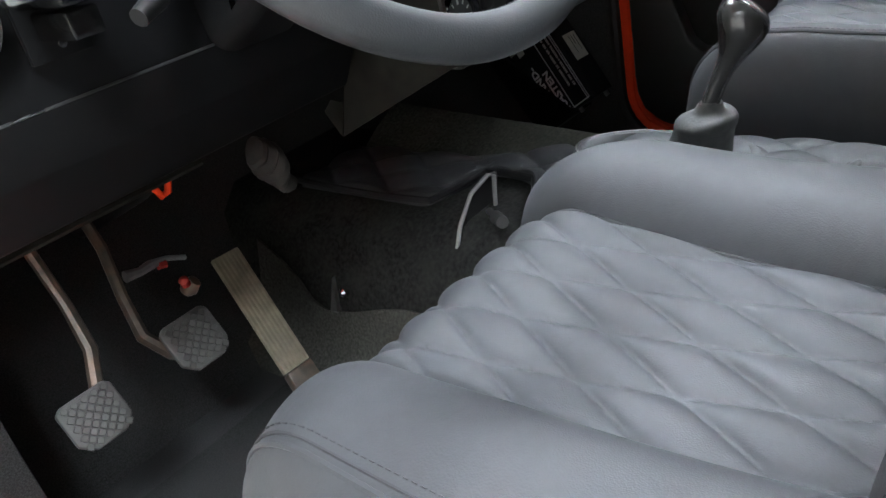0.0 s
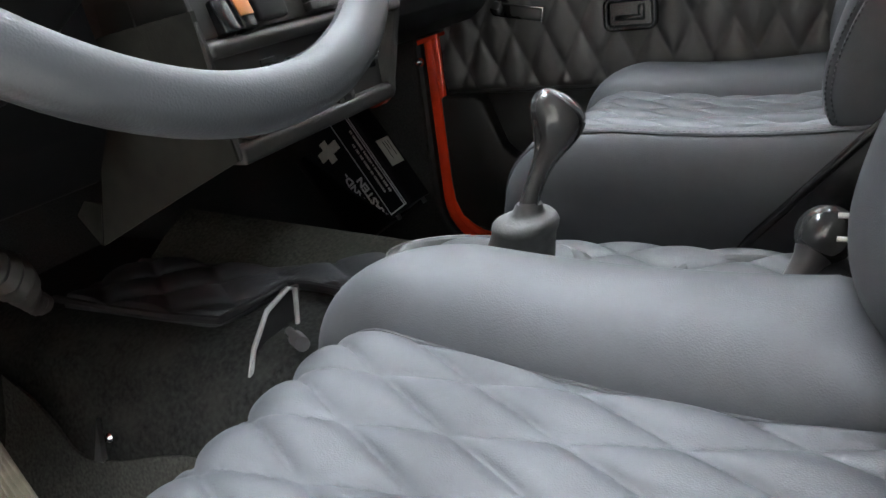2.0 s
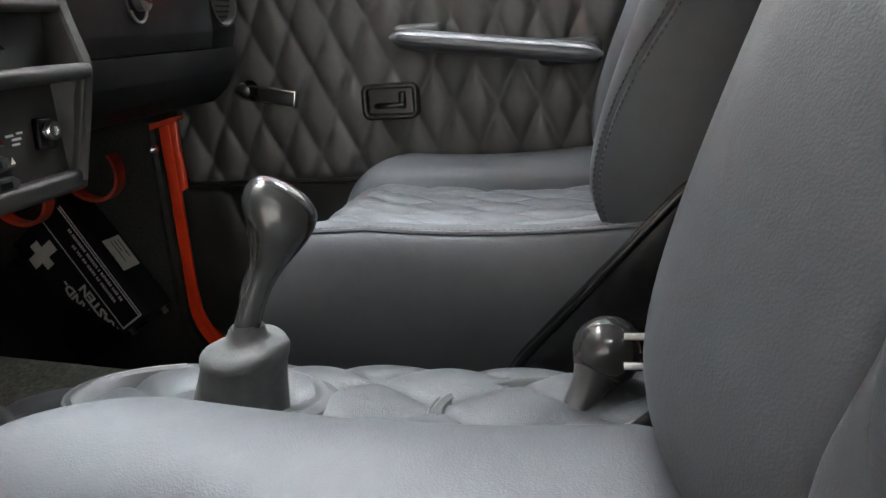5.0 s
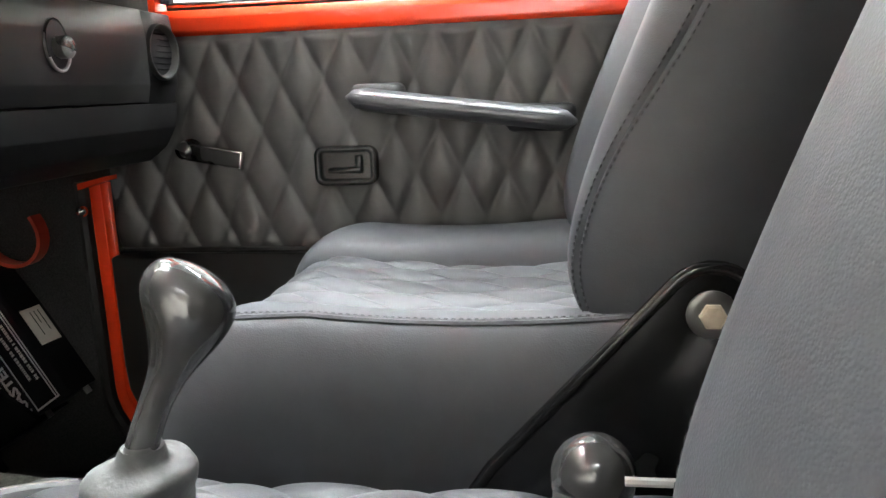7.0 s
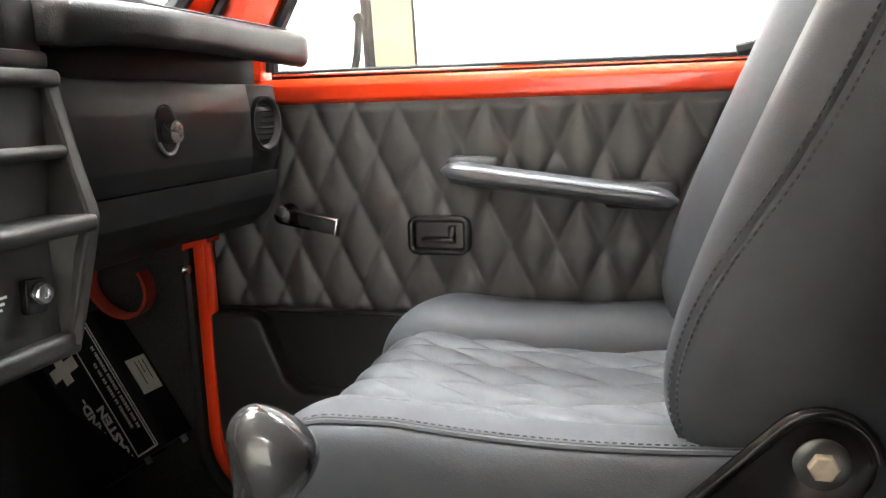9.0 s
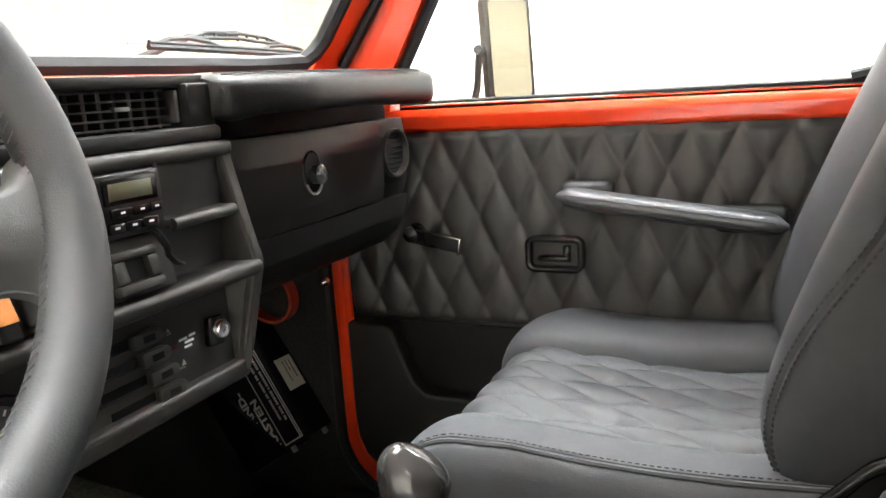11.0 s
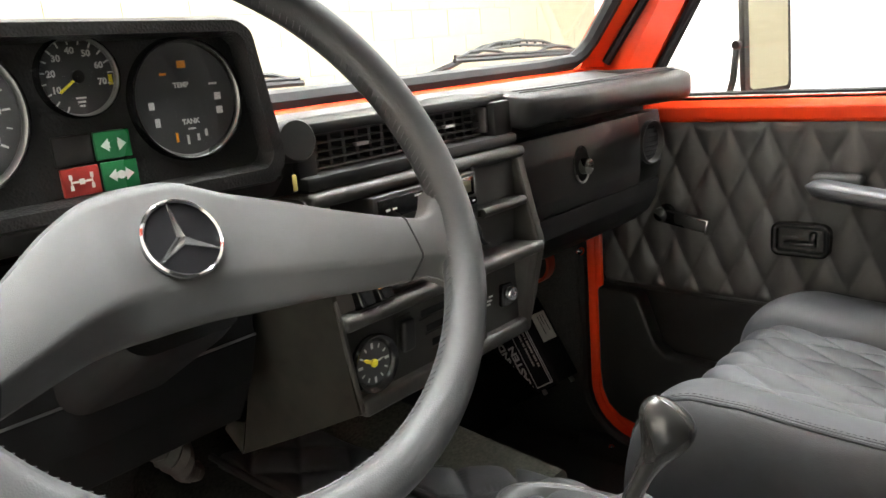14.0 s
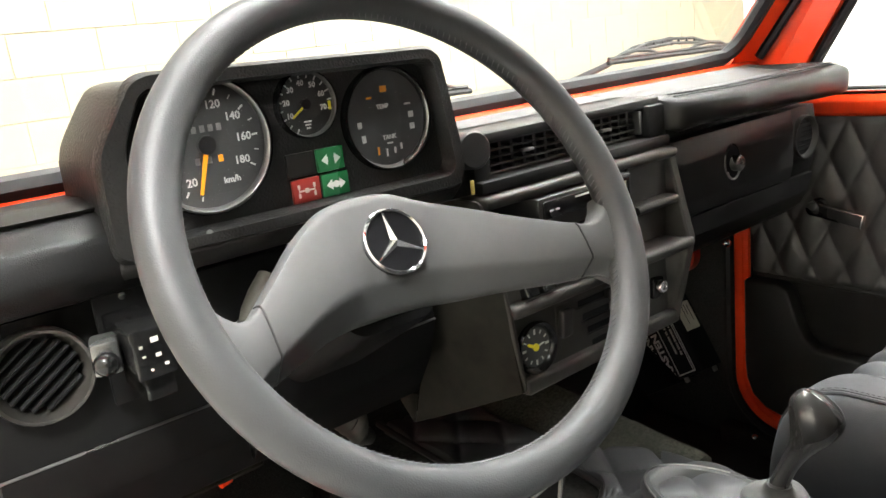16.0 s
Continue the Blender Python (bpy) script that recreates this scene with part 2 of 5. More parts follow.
def tube(points, r, n=8, loop=False, flat=1.0):
    pts = [Vector(p) for p in points]
    rings, up = [], Vector((0, 0, 1))
    side = None
    for i, p in enumerate(pts):
        a = pts[i - 1] if i or loop else p
        b = pts[(i + 1) % len(pts)] if i < len(pts) - 1 or loop else p
        d = (b - a).normalized()
        if side is None:
            side = d.cross(up if abs(d.z) < 0.95 else Vector((1, 0, 0))).normalized()
        side = (side - d * side.dot(d)).normalized()
        w = d.cross(side)
        rad = r[i] if isinstance(r, (list, tuple)) else r
        rings.append([p + rad * (math.cos(k * 2 * math.pi / n) * side + flat * math.sin(k * 2 * math.pi / n) * w) for k in range(n)])
    return loft(rings, loop=loop)


def lathe(profile, n=24, m=None):
    """Turns (radius, height) pairs about z; open ends get caps."""
    bm = loft([[(r * math.cos(k * 2 * math.pi / n), r * math.sin(k * 2 * math.pi / n), z) for k in range(n)] for r, z in profile])
    return moved(bm, m) if m else bm


def ring(profile, n=32, m=None):
    """A closed (radius, height) outline turned about z: a bezel."""
    rows = [[(r * math.cos(k * 2 * math.pi / n), r * math.sin(k * 2 * math.pi / n), z) for r, z in profile] for k in range(n)]
    bm = loft(rows, loop=True)
    return moved(bm, m) if m else bm


def prism(poly, axis, lo, hi, bev=0.0, seg=2):
    """A polygon drawn in the other two axes (in the order x, y, z), from lo to hi along axis."""
    def put(a, b, c):
        return {"x": (c, a, b), "y": (a, c, b), "z": (a, b, c)}[axis]
    bm = loft([[put(a, b, c) for a, b in poly] for c in (lo, hi)])
    if bev:
        bmesh.ops.bevel(bm, geom=list(bm.edges), offset=bev, segments=seg, profile=0.5, affect="EDGES")
    return bm


def facing(origin, normal, up=(0, 0, 1)):
    """A pose whose z looks along normal and whose y is as near to up as can be."""
    z = Vector(normal).normalized()
    x = Vector(up).cross(z).normalized()
    y = z.cross(x)
    m = Matrix((x, y, z)).transposed().to_4x4()
    m.translation = Vector(origin)
    return m


def smoothed(ob, angle=40):
    me = ob.data
    bm = bmesh.new()
    bm.from_mesh(me)
    lim = radians(angle)
    for f in bm.faces:
        f.smooth = True
    for e in bm.edges:
        if len(e.link_faces) == 2 and e.calc_face_angle(0) > lim:
            e.smooth = False
    bm.to_mesh(me)
    bm.free()


def part(name, bm, material, parent=None, label="", angle=40):
    me = bpy.data.meshes.new(name)
    bm.to_mesh(me)
    bm.free()
    ob = new(name, me)
    me.materials.append(material)
    smoothed(ob, angle)
    if parent:
        ob.parent = parent
        ob.matrix_parent_inverse = parent.matrix_world.inverted()
    if label:
        ob["label"] = label
    return ob


def thing(name, at, label, category, group="", kind=""):
    ob = new(name)
    ob.empty_display_size = 0.05
    ob.matrix_world = ob.matrix_basis = Matrix.Translation(at)
    return tagged(ob, label, category, group, kind)


def solo(name, bm, material, label, category, group="", kind="", angle=40):
    return tagged(part(name, bm, material, angle=angle), label, category, group, kind)


def text_mesh(words, size, depth=0.0004, bold=0.0):
    cu = bpy.data.curves.new("words", "FONT")
    cu.body, cu.size, cu.extrude = words, size, depth
    cu.offset = bold
    cu.align_x, cu.align_y = "CENTER", "CENTER"
    cu.resolution_u = 2
    ob = bpy.data.objects.new("words", cu)
    scene.collection.objects.link(ob)
    me = bpy.data.meshes.new_from_object(ob.evaluated_get(bpy.context.evaluated_depsgraph_get()))
    bpy.data.objects.remove(ob)
    bm = bmesh.new()
    bm.from_mesh(me)
    bpy.data.meshes.remove(me)
    return bm


def pillow(a, b):
    """Height 0 to 1 of quilting whose narrow seams lie on whole numbers of a and of b."""
    def field(q):
        return 1 - abs(1 - 2 * (q - math.floor(q))) ** 2.6
    return (field(a) * field(b)) ** 0.6


def span(a, b, n):
    return [a + (b - a) * i / n for i in range(n + 1)]


def eased(points, radii, n=4):
    """Points and radii of a tube, with n - 1 more on a smooth curve between each two."""
    pts, rad = [Vector(p) for p in points], list(radii)
    op, orad = [], []
    for i in range(len(pts) - 1):
        ids = (max(i - 1, 0), i, i + 1, min(i + 2, len(pts) - 1))
        for k in range(n):
            t = k / n
            w = (-0.5 * t + t * t - 0.5 * t ** 3, 1 - 2.5 * t * t + 1.5 * t ** 3, 0.5 * t + 2 * t * t - 1.5 * t ** 3, -0.5 * t * t + 0.5 * t ** 3)
            op.append(sum((pts[j] * c for j, c in zip(ids, w)), Vector((0, 0, 0))))
            orad.append(sum(rad[j] * c for j, c in zip(ids, w)))
    return op + [pts[-1]], orad + [rad[-1]]


def softened(poly, r, n=5):
    """The polygon with its corners rounded off."""
    out = []
    for i, p in enumerate(poly):
        p, a, b = Vector(p), Vector(poly[i - 1]), Vector(poly[(i + 1) % len(poly)])
        u, v = (a - p), (b - p)
        k = min(r, 0.48 * u.length, 0.48 * v.length)
        p0, p1 = p + u.normalized() * k, p + v.normalized() * k
        for q in range(n + 1):
            f = q / n
            out.append(tuple((1 - f) ** 2 * p0 + 2 * f * (1 - f) * p + f * f * p1))
    return out


# ---- the hall round the car ----
GROUND = -0.72
solo("ground", rbox(-5.2, 6.4, -8, 4.6, GROUND - 0.1, GROUND, 0), CONCRETE, "grey sealed concrete hall floor", "floor", kind="structure")
solo("wall_north", rbox(-5.0, 6.2, 3.6, 3.8, GROUND, 4.6, 0), BLOCK, "cream painted masonry hall wall", "wall", kind="structure")
solo("wall_east", rbox(6.2, 6.4, -8, 3.8, GROUND, 4.6, 0), WHITEWALL, "bright white painted hall wall", "wall", kind="structure")
solo("wall_south", rbox(-5.0, 6.2, -8.2, -8, GROUND, 4.6, 0), BLOCK, "cream painted hall wall", "wall", kind="structure")
# Unseen wall, set close and pale to bounce low light into the car.
solo("wall_west", rbox(-5.2, -5.0, -8, 3.8, GROUND, 4.6, 0), BOUNCEWALL, "pale cream unseen hall wall that bounces light into the car", "wall", kind="structure")
solo("ceiling", rbox(-5.2, 6.4, -8.2, 3.8, 4.6, 4.7, 0), DECK, "white metal deck hall ceiling", "ceiling", kind="structure")


def ceiling_light():
    t = thing("ceiling_light", (0, 0, 4.2), "long white ceiling light panel in a grey housing", "ceiling light", "ceiling lights")
    part("housing", rbox(-0.33, 0.33, -0.95, 0.95, 4.16, 4.6, 0.01), DECK, t)
    part("diffuser", rbox(-0.30, 0.30, -0.9, 0.9, 4.145, 4.165, 0.0), LAMPGLOW, t, "glowing white diffuser")
    return t


lamp = ceiling_light()
lamp.matrix_basis = pose(-2.5, -1.75, 4.2)
# Placed for their light; the unseen pair at x = 3.4 brightens the walls.
for lx, ly in ((-1.8, -1.75), (0.3, 0.8), (1.4, -1.9), (1.4, -0.6), (1.4, 0.7), (3.4, -1.4), (3.4, 1.9)):
    copy_thing(lamp, pose(lx, ly, 4.2))

# ---- body shell of the car ----
solo("car_floor", join(
    rbox(-0.68, 0.68, -1.5, 0.62, -0.06, 0.0, 0.0),
    prism([(0.60, -0.06), (0.60, 0.0), (0.84, 0.36), (0.84, 0.76), (0.90, 0.76), (0.90, -0.06)], "x", -0.68, 0.68)),
    CARPET, "charcoal carpeted car floor and sloping toe board", "floor", kind="structure")
solo("body_side_right", join(
    rbox(0.665, 0.70, 0.30, 0.92, -0.06, 0.60, 0.004), rbox(0.665, 0.70, 0.352, 0.92, 0.60, 0.76, 0.002)),
    CARPET, "dark carpet lined footwell side wall", "wall", kind="structure")
solo("body_side_left", rbox(-0.74, -0.705, 0.40, 0.92, -0.06, 0.76, 0.004), CARPET, "dark carpet lined footwell side wall", "wall", kind="structure")
solo("scuttle_panel", rbox(-0.74, 0.70, 0.38, 0.92, 0.735, 0.783, 0.003), RED, "red painted scuttle panel under the windscreen", "panel", kind="structure")
solo("rear_bulkhead", rbox(-0.68, 0.68, -1.55, -1.5, -0.06, 1.31, 0.004), PLASTIC, "plain black rear bulkhead", "wall", kind="structure")
solo("sill_right", rbox(0.625, 0.668, -1.5, 0.40, -0.06, 0.045, 0.015, 3), CARPET, "dark carpet covered door sill", "sill", kind="structure")
solo("sill_left", rbox(-0.74, -0.66, -1.5, 0.36, -0.06, 0.03, 0.01), RED, "red painted door sill", "sill", kind="structure")


def jamb_strip(name, sx):
    # the red flange of the door opening: down the front pillar and round into the sill
    x = sx * 0.645
    def run(off):
        pts = [(0.355 + off, z) for z in span(0.50, 0.20, 8)]
        r, cy, cz = 0.10, 0.255, 0.17
        pts += [(cy + (r + off) * math.cos(a), cz - (r + off) * math.sin(a)) for a in span(0, math.pi / 2, 8)]
        pts += [(y, cz - r - off) for y in span(0.20, -0.9, 4)]
        return [(x, y, z) for y, z in pts]
    t = thing(name, (x, 0.35, 0.0), "glossy red painted door opening flange with a rubber seal", "door frame", kind="structure")
    part("flange", tube(run(0.0), 0.0125, 8, flat=0.6), RED, t)
    part("flange", tube(run(-0.016), 0.0085, 8, flat=0.8), RED, t)
    part("door_seal", tube(run(0.024), 0.011, 8), RUBBER, t, "black rubber door seal")
    return t


jamb_strip("door_opening_right", 1)
jamb_strip("door_opening_left", -1.23)

# unseen roof and rear sides of the car, added to block lamp light
HEADLINER = mat("grey_headliner", (0.20, 0.20, 0.20), 0.9, vary=0.05)

solo("car_roof", rbox(-0.64, 0.72, -1.55, -0.04, 1.31, 1.35, 0.01), HEADLINER, "plain grey unseen roof slab that blocks lamp light", "roof", kind="structure")
solo("rear_side_right", rbox(0.66, 0.72, -1.55, -0.63, 0.06, 1.31, 0.004), HEADLINER, "plain grey unseen rear side panel that blocks lamp light", "wall", kind="structure")
solo("rear_side_left", rbox(-0.76, -0.70, -1.55, -0.74, 0.06, 1.31, 0.004), HEADLINER, "plain grey unseen rear side panel that blocks lamp light", "wall", kind="structure")

# windscreen frame: sill, two pillars, header
LEAN = 0.75
def ws(x, up, off=0.0):
    """A point of the windscreen: up metres above its foot, off metres before it."""
    return (x, 0.345 - LEAN * up + off, 0.822 + up)


t = thing("windscreen_frame", (0, 0.345, 0.8), "glossy red windscreen frame with a black rubber seal", "window frame", kind="structure")
part("cowl", prism([(0.31, 0.80), (0.325, 0.817), (0.40, 0.815), (0.40, 0.78), (0.31, 0.78)], "x", -0.78, 0.70, 0.003), RED, t, "red painted cowl strip")
for sx in (-1.12, 1):
    part("pillar", loft([[(sx * (0.595 + 0.02 * k), ws(0, u, -0.012)[1], 0.822 + u), (sx * (0.655 + 0.01 * k), ws(0, u, -0.03)[1], 0.822 + u),
                          (sx * (0.675 + 0.01 * k), ws(0, u, -0.10)[1], 0.822 + u), (sx * (0.70 + 0.01 * k), ws(0, u, -0.09)[1], 0.822 + u),
                          (sx * (0.70 + 0.01 * k), ws(0, u, 0.03)[1], 0.822 + u), (sx * (0.61 + 0.02 * k), ws(0, u, 0.03)[1], 0.822 + u)]
                         for u, k in ((-0.06, 0), (0.1, 0), (0.5, -1))]), RED, t)
    part("pillar_seal", tube([(sx * 0.648, ws(0, u, -0.034)[1], 0.822 + u) for u in (0.0, 0.25, 0.5)], 0.009, 8), RUBBER, t, "black rubber seal")
part("header", rbox(-0.78, 0.70, ws(0, 0.5)[1] - 0.06, ws(0, 0.5)[1] + 0.03, 1.30, 1.36, 0.01), RED, t)
seal = [ws(-0.68, 0.0)] + [ws(0.55 * k / 6, 0.0) for k in range(-5, 6)] + [ws(0.565, 0.004), ws(0.585, 0.02), ws(0.592, 0.04), ws(0.585, 0.25), ws(0.575, 0.45)]
part("windscreen_seal", tube([Vector(p) + Vector((0, -0.008, 0.004)) for p in seal], 0.014, 8), RUBBER, t, "thick black rubber windscreen seal")
pane = part("windscreen_pane", loft([[ws(-0.68, 0, 0.01), ws(0.62, 0, 0.01), ws(0.60, 0.5, 0.01), ws(-0.66, 0.5, 0.01)], [ws(-0.68, 0, 0.015), ws(0.62, 0, 0.015), ws(0.60, 0.5, 0.015), ws(-0.66, 0.5, 0.015)]]), GLASS, t, "clear windscreen glass")
pane.visible_shadow = False


# ---- passenger door ----
XD = 0.66
QW, QH = 0.066, 0.139


def door_skin(y, z):
    a, b = (y - 0.153) / QW, (z - 0.709) / QH
    h = pillow(a + b, a - b)
    edge = min(1, (0.709 - z) / 0.012, (z - 0.39) / 0.012)
    return (XD + 0.003 - 0.0105 * h * max(edge, 0.25), y, z)


door = thing("door_1", (0.70, -0.2, 0.05), "closed passenger door with black quilted leather trim and red upper rim", "car door", kind="structure")
part("door_shell", rbox(XD + 0.012, 0.72, -0.92, 0.345, -0.06, 0.738, 0.006), RED, door)
part("quilted_panel", slab(door_skin, span(0.335, -0.90, 310), span(0.388, 0.709, 80), (0.006, 0, 0)), DOORQ, door, "black diamond quilted leather panel", angle=80)
part("top_rim", prism([(XD + 0.004, 0.708), (XD - 0.004, 0.714), (XD - 0.004, 0.735), (XD + 0.006, 0.746), (0.72, 0.75), (0.72, 0.70)], "y", -0.90, 0.25, 0.003), RED, door, "glossy red painted window rim")
part("window_seal", prism([(XD + 0.016, 0.744), (XD + 0.016, 0.757), (XD + 0.024, 0.76), (XD + 0.03, 0.744)], "y", -0.50, 0.225, 0.001), RUBBER, door)
part("seal_trim", tube([(XD + 0.012, 0.22, 0.7525), (XD + 0.012, -0.5, 0.7505)], 0.0022, 6), CHROME, door, "thin bright trim line")
corner = [(XD + 0.02, -0.44, 0.757), (XD + 0.02, -0.465, 0.762), (XD + 0.02, -0.482, 0.775), (XD + 0.02, -0.492, 0.80), (XD + 0.02, -0.497, 0.90), (XD + 0.02, -0.497, 1.24)]
part("window_channel", tube(corner, 0.011, 8), RUBBER, door, "black rubber window channel")
part("rear_window_post", rbox(XD, 0.72, -0.62, -0.505, 0.74, 1.25, 0.008), RED, door)
front = [(XD + 0.02, 0.225, 0.757), (XD + 0.02, 0.222, 0.80), (XD + 0.02, 0.145, 0.93), (XD + 0.02, -0.04, 1.24)]
part("window_channel", tube(front, 0.010, 8), RUBBER, door, "black rubber window channel")
part("front_window_post", loft([[(x, y + dy, z) for x, dy in ((XD, 0.0), (0.72, 0.0), (0.72, 0.05), (XD, 0.05))] for y, z in ((0.235, 0.745), (0.232, 0.80), (0.155, 0.93), (-0.03, 1.24))]), RED, door)
pane = part("window_pane", rbox(XD + 0.022, XD + 0.026, -0.49, 0.22, 0.755, 1.24, 0), GLASS, door, "clear side window glass")
pane.visible_shadow = False


# lower half: smooth trim with a raised, cut-away pocket front
part("lower_panel", rbox(XD + 0.004, XD + 0.014, -0.90, 0.335, 0.075, 0.392, 0.002), PLASTIC, door, "black textured lower door trim")
part("panel_ledge", tube([(XD + 0.002, 0.335, 0.389), (XD + 0.002, -0.90, 0.389)], 0.005, 8), PLASTIC, door)
pocket = [(0.250, 0.104), (0.290, 0.113), (0.318, 0.136), (0.332, 0.170), (0.335, 0.21), (0.335, 0.386), (0.262, 0.386), (0.245, 0.375), (0.212, 0.285), (0.19, 0.265), (-0.60, 0.235), (-0.60, 0.10)]
part("door_pocket", prism(pocket, "x", XD - 0.035, XD + 0.005, 0.006, 3), PLASTIC, door, "black moulded door pocket front")


# armrest pull
def capsule_row(y, z, x, ry, rz):
    return [(x + rx, y, z + dz) for rx, dz in ((ry * math.cos(k * math.pi / 8), rz * math.sin(k * math.pi / 8)) for k in range(16))]


arm = []
for y in span(-0.057, -0.372, 24):
    e = min(1.0, (abs(y + 0.057) / 0.02 + 0.02) ** 0.5, (abs(y + 0.372) / 0.02 + 0.02) ** 0.5)
    z = 0.612 + (y + 0.065) / 0.30 * 0.04
    arm.append(capsule_row(y, z, 0.612, 0.026 * e, 0.0155 * e))
pull = part("armrest", loft(arm), ARMREST, door, "black leather padded door pull")
part("armrest_bracket", rbox(0.622, XD + 0.002, -0.135, -0.058, 0.598, 0.631, 0.012, 3), PLASTIC, pull)
part("armrest_bracket", rbox(0.622, XD + 0.002, -0.372, -0.275, 0.558, 0.596, 0.012, 3), PLASTIC, pull)
for dz in (0.006, -0.006):
    part("seam", tube([(0.5868, y, 0.6125 + (y + 0.065) / 0.30 * 0.04 + dz) for y in (-0.075, -0.355)], 0.0006, 5), STITCH, pull)

# inside handle in its recess
hm = facing((XD - 0.013, -0.0415, 0.516), (-1, 0, 0))
def rounded_rect(w, h, r, n=5):
    pts = []
    for cx, cy, a0 in ((w - r, h - r, 0), (r - w, h - r, 90), (r - w, r - h, 180), (w - r, r - h, 270)):
        for k in range(n + 1):
            a = radians(a0 + 90 * k / n)
            pts.append((cx + r * math.cos(a), cy + r * math.sin(a)))
    return pts


def frame_ring(w, h, r, bar, lo, hi, m):
    a, b = rounded_rect(w, h, r), rounded_rect(w - bar, h - bar, max(r - bar, 0.002))
    a2, b2 = rounded_rect(w - 0.0015, h - 0.0015, max(r - 0.0015, 0.001)), rounded_rect(w - bar + 0.0015, h - bar + 0.0015, max(r - bar + 0.001, 0.002))
    rows = [[(*p, lo) for p in a], [(*p, hi - 0.001) for p in a], [(*p, hi) for p in a2], [(*p, hi) for p in b2], [(*p, hi - 0.001) for p in b], [(*p, lo) for p in b]]
    return moved(loft(rows, loop=True), m)


handle = part("handle_recess", join(frame_ring(0.046, 0.0285, 0.014, 0.0085, -0.012, 0.007, hm), moved(rbox(-0.037, 0.037, -0.02, 0.02, -0.006, -0.002, 0), hm)), PLASTIC_GLOSS, door, "black plastic handle surround")
part("door_handle", join(moved(rbox(-0.026, 0.022, -0.011, -0.003, 0.0, 0.006, 0.002), hm), moved(rbox(0.014, 0.024, -0.012, 0.014, -0.002, 0.005, 0.002), hm)), PLASTIC_GLOSS, handle, "black plastic pull lever")

# window winder
cr = part("window_crank", moved(lathe([(0.012, -0.004), (0.016, 0.0), (0.016, 0.012), (0.011, 0.016), (0.011, 0.026), (0.014, 0.030), (0.013, 0.040), (0.009, 0.043)], 20), facing((XD + 0.004, 0.196, 0.545), (-1, 0, 0))), GRIPGREY, door, "black window winder with chrome edge")
cm = facing((XD - 0.028, 0.152, 0.535), (-1, 0, 0)) @ pose(0, 0, 0, 0, 0, -10)
part("arm", join(moved(rbox(-0.044, 0.042, -0.0122, 0.0122, -0.006, 0.006, 0.004, 3), cm)), GRIPGREY, cr)
part("chrome_edge", join(moved(rbox(-0.036, 0.044, 0.0108, 0.0140, -0.0055, 0.0085, 0.0012), cm), moved(rbox(0.0408, 0.0438, -0.0135, 0.0130, -0.0055, 0.0085, 0.0012), cm)), CHROME, cr, "chrome edge strip")


# ---- seats ----
HALF = 0.245
SQU, SQS = 0.064, 0.136


def seam_at(s, u, out):
    """Half the insert's width on the side of u."""
    if out > 0:
        return 0.122
    return 0.095 + 0.036 * max(0.0, min(1.0, (s - 0.10) / 0.30)) if u > 0 else 0.112 + 0.025 * min(1.0, s / 0.43)


def seat_path(s, u, out=1):
    """Along the cushion from the back (s = 0) over the rounded front edge: y, z and the way that points up from it."""
    k = (abs(u) / HALF) ** 4
    run = 0.402 - (0.026 if u * out > 0 else (0.014 if out > 0 else 0.050)) * k
    r = 0.062
    if s <= run:
        return -0.46 + s, 0.403 - 0.012 * math.sin(math.pi * min(1, s / run)), 0.0, 1.0
    a = min((s - run) / r, math.radians(98))
    rest = max(0.0, s - run - r * math.radians(98))
    y, z = -0.46 + run + r * math.sin(a), 0.403 - r * (1 - math.cos(a))
    y, z = y + rest * math.cos(math.radians(98)), z - rest * math.sin(math.radians(98))
    return y, z, math.sin(a), math.cos(a)


def seat_rise(u, s=0.2, out=1):
    """How far the cushion stands above its insert."""
    d, edge = abs(u), seam_at(s, u, out)
    if d <= edge:
        return -0.002 * (d / edge) ** 6
    t = (d - edge) / (HALF - edge)
    outer = u * out > 0
    if out < 0:
        high = 0.030 - 0.014 * max(0, min(1, (s - 0.28) / 0.14)) if outer else 0.039 - 0.009 * max(0, min(1, (s - 0.20) / 0.18))
    else:
        high = 0.038 - 0.016 * max(0, min(1, (s - 0.12) / 0.28)) - 0.018 * max(0, 1 - s / 0.13) ** 2 if outer else 0.012
    fade = max(0.0, min(1.0, (s - 0.002) / 0.078)) if out < 0 and not outer else 1.0
    return fade * high * math.sin(math.pi * min(1, t * 0.999) ** 0.70) ** (0.65 if out > 0 and outer else 0.8) + (0.038 - 0.012 * max(0, min(1, (s - 0.33) / 0.09)) if out > 0 and not outer else 0.022 * fade) * t - 0.011 * (1 - t) ** 14


def cushion_point(cx, u, s, extra=0.0):
    y, z, ny, nz = seat_path(s, u, 1 if cx > 0 else -1)
    h = seat_rise(u, s, 1 if cx > 0 else -1) + extra
    return (cx + u, y + ny * h, z + nz * h)


def bolster_line(z):
    """The y of the backrest's front at height z: rounded under at the foot, leaning back above."""
    d = z - 0.47
    return -0.353 - (0.45 * d * d / (d + 0.09) if d > 0 else 6.0 * d * d)


BACKH = 0.66


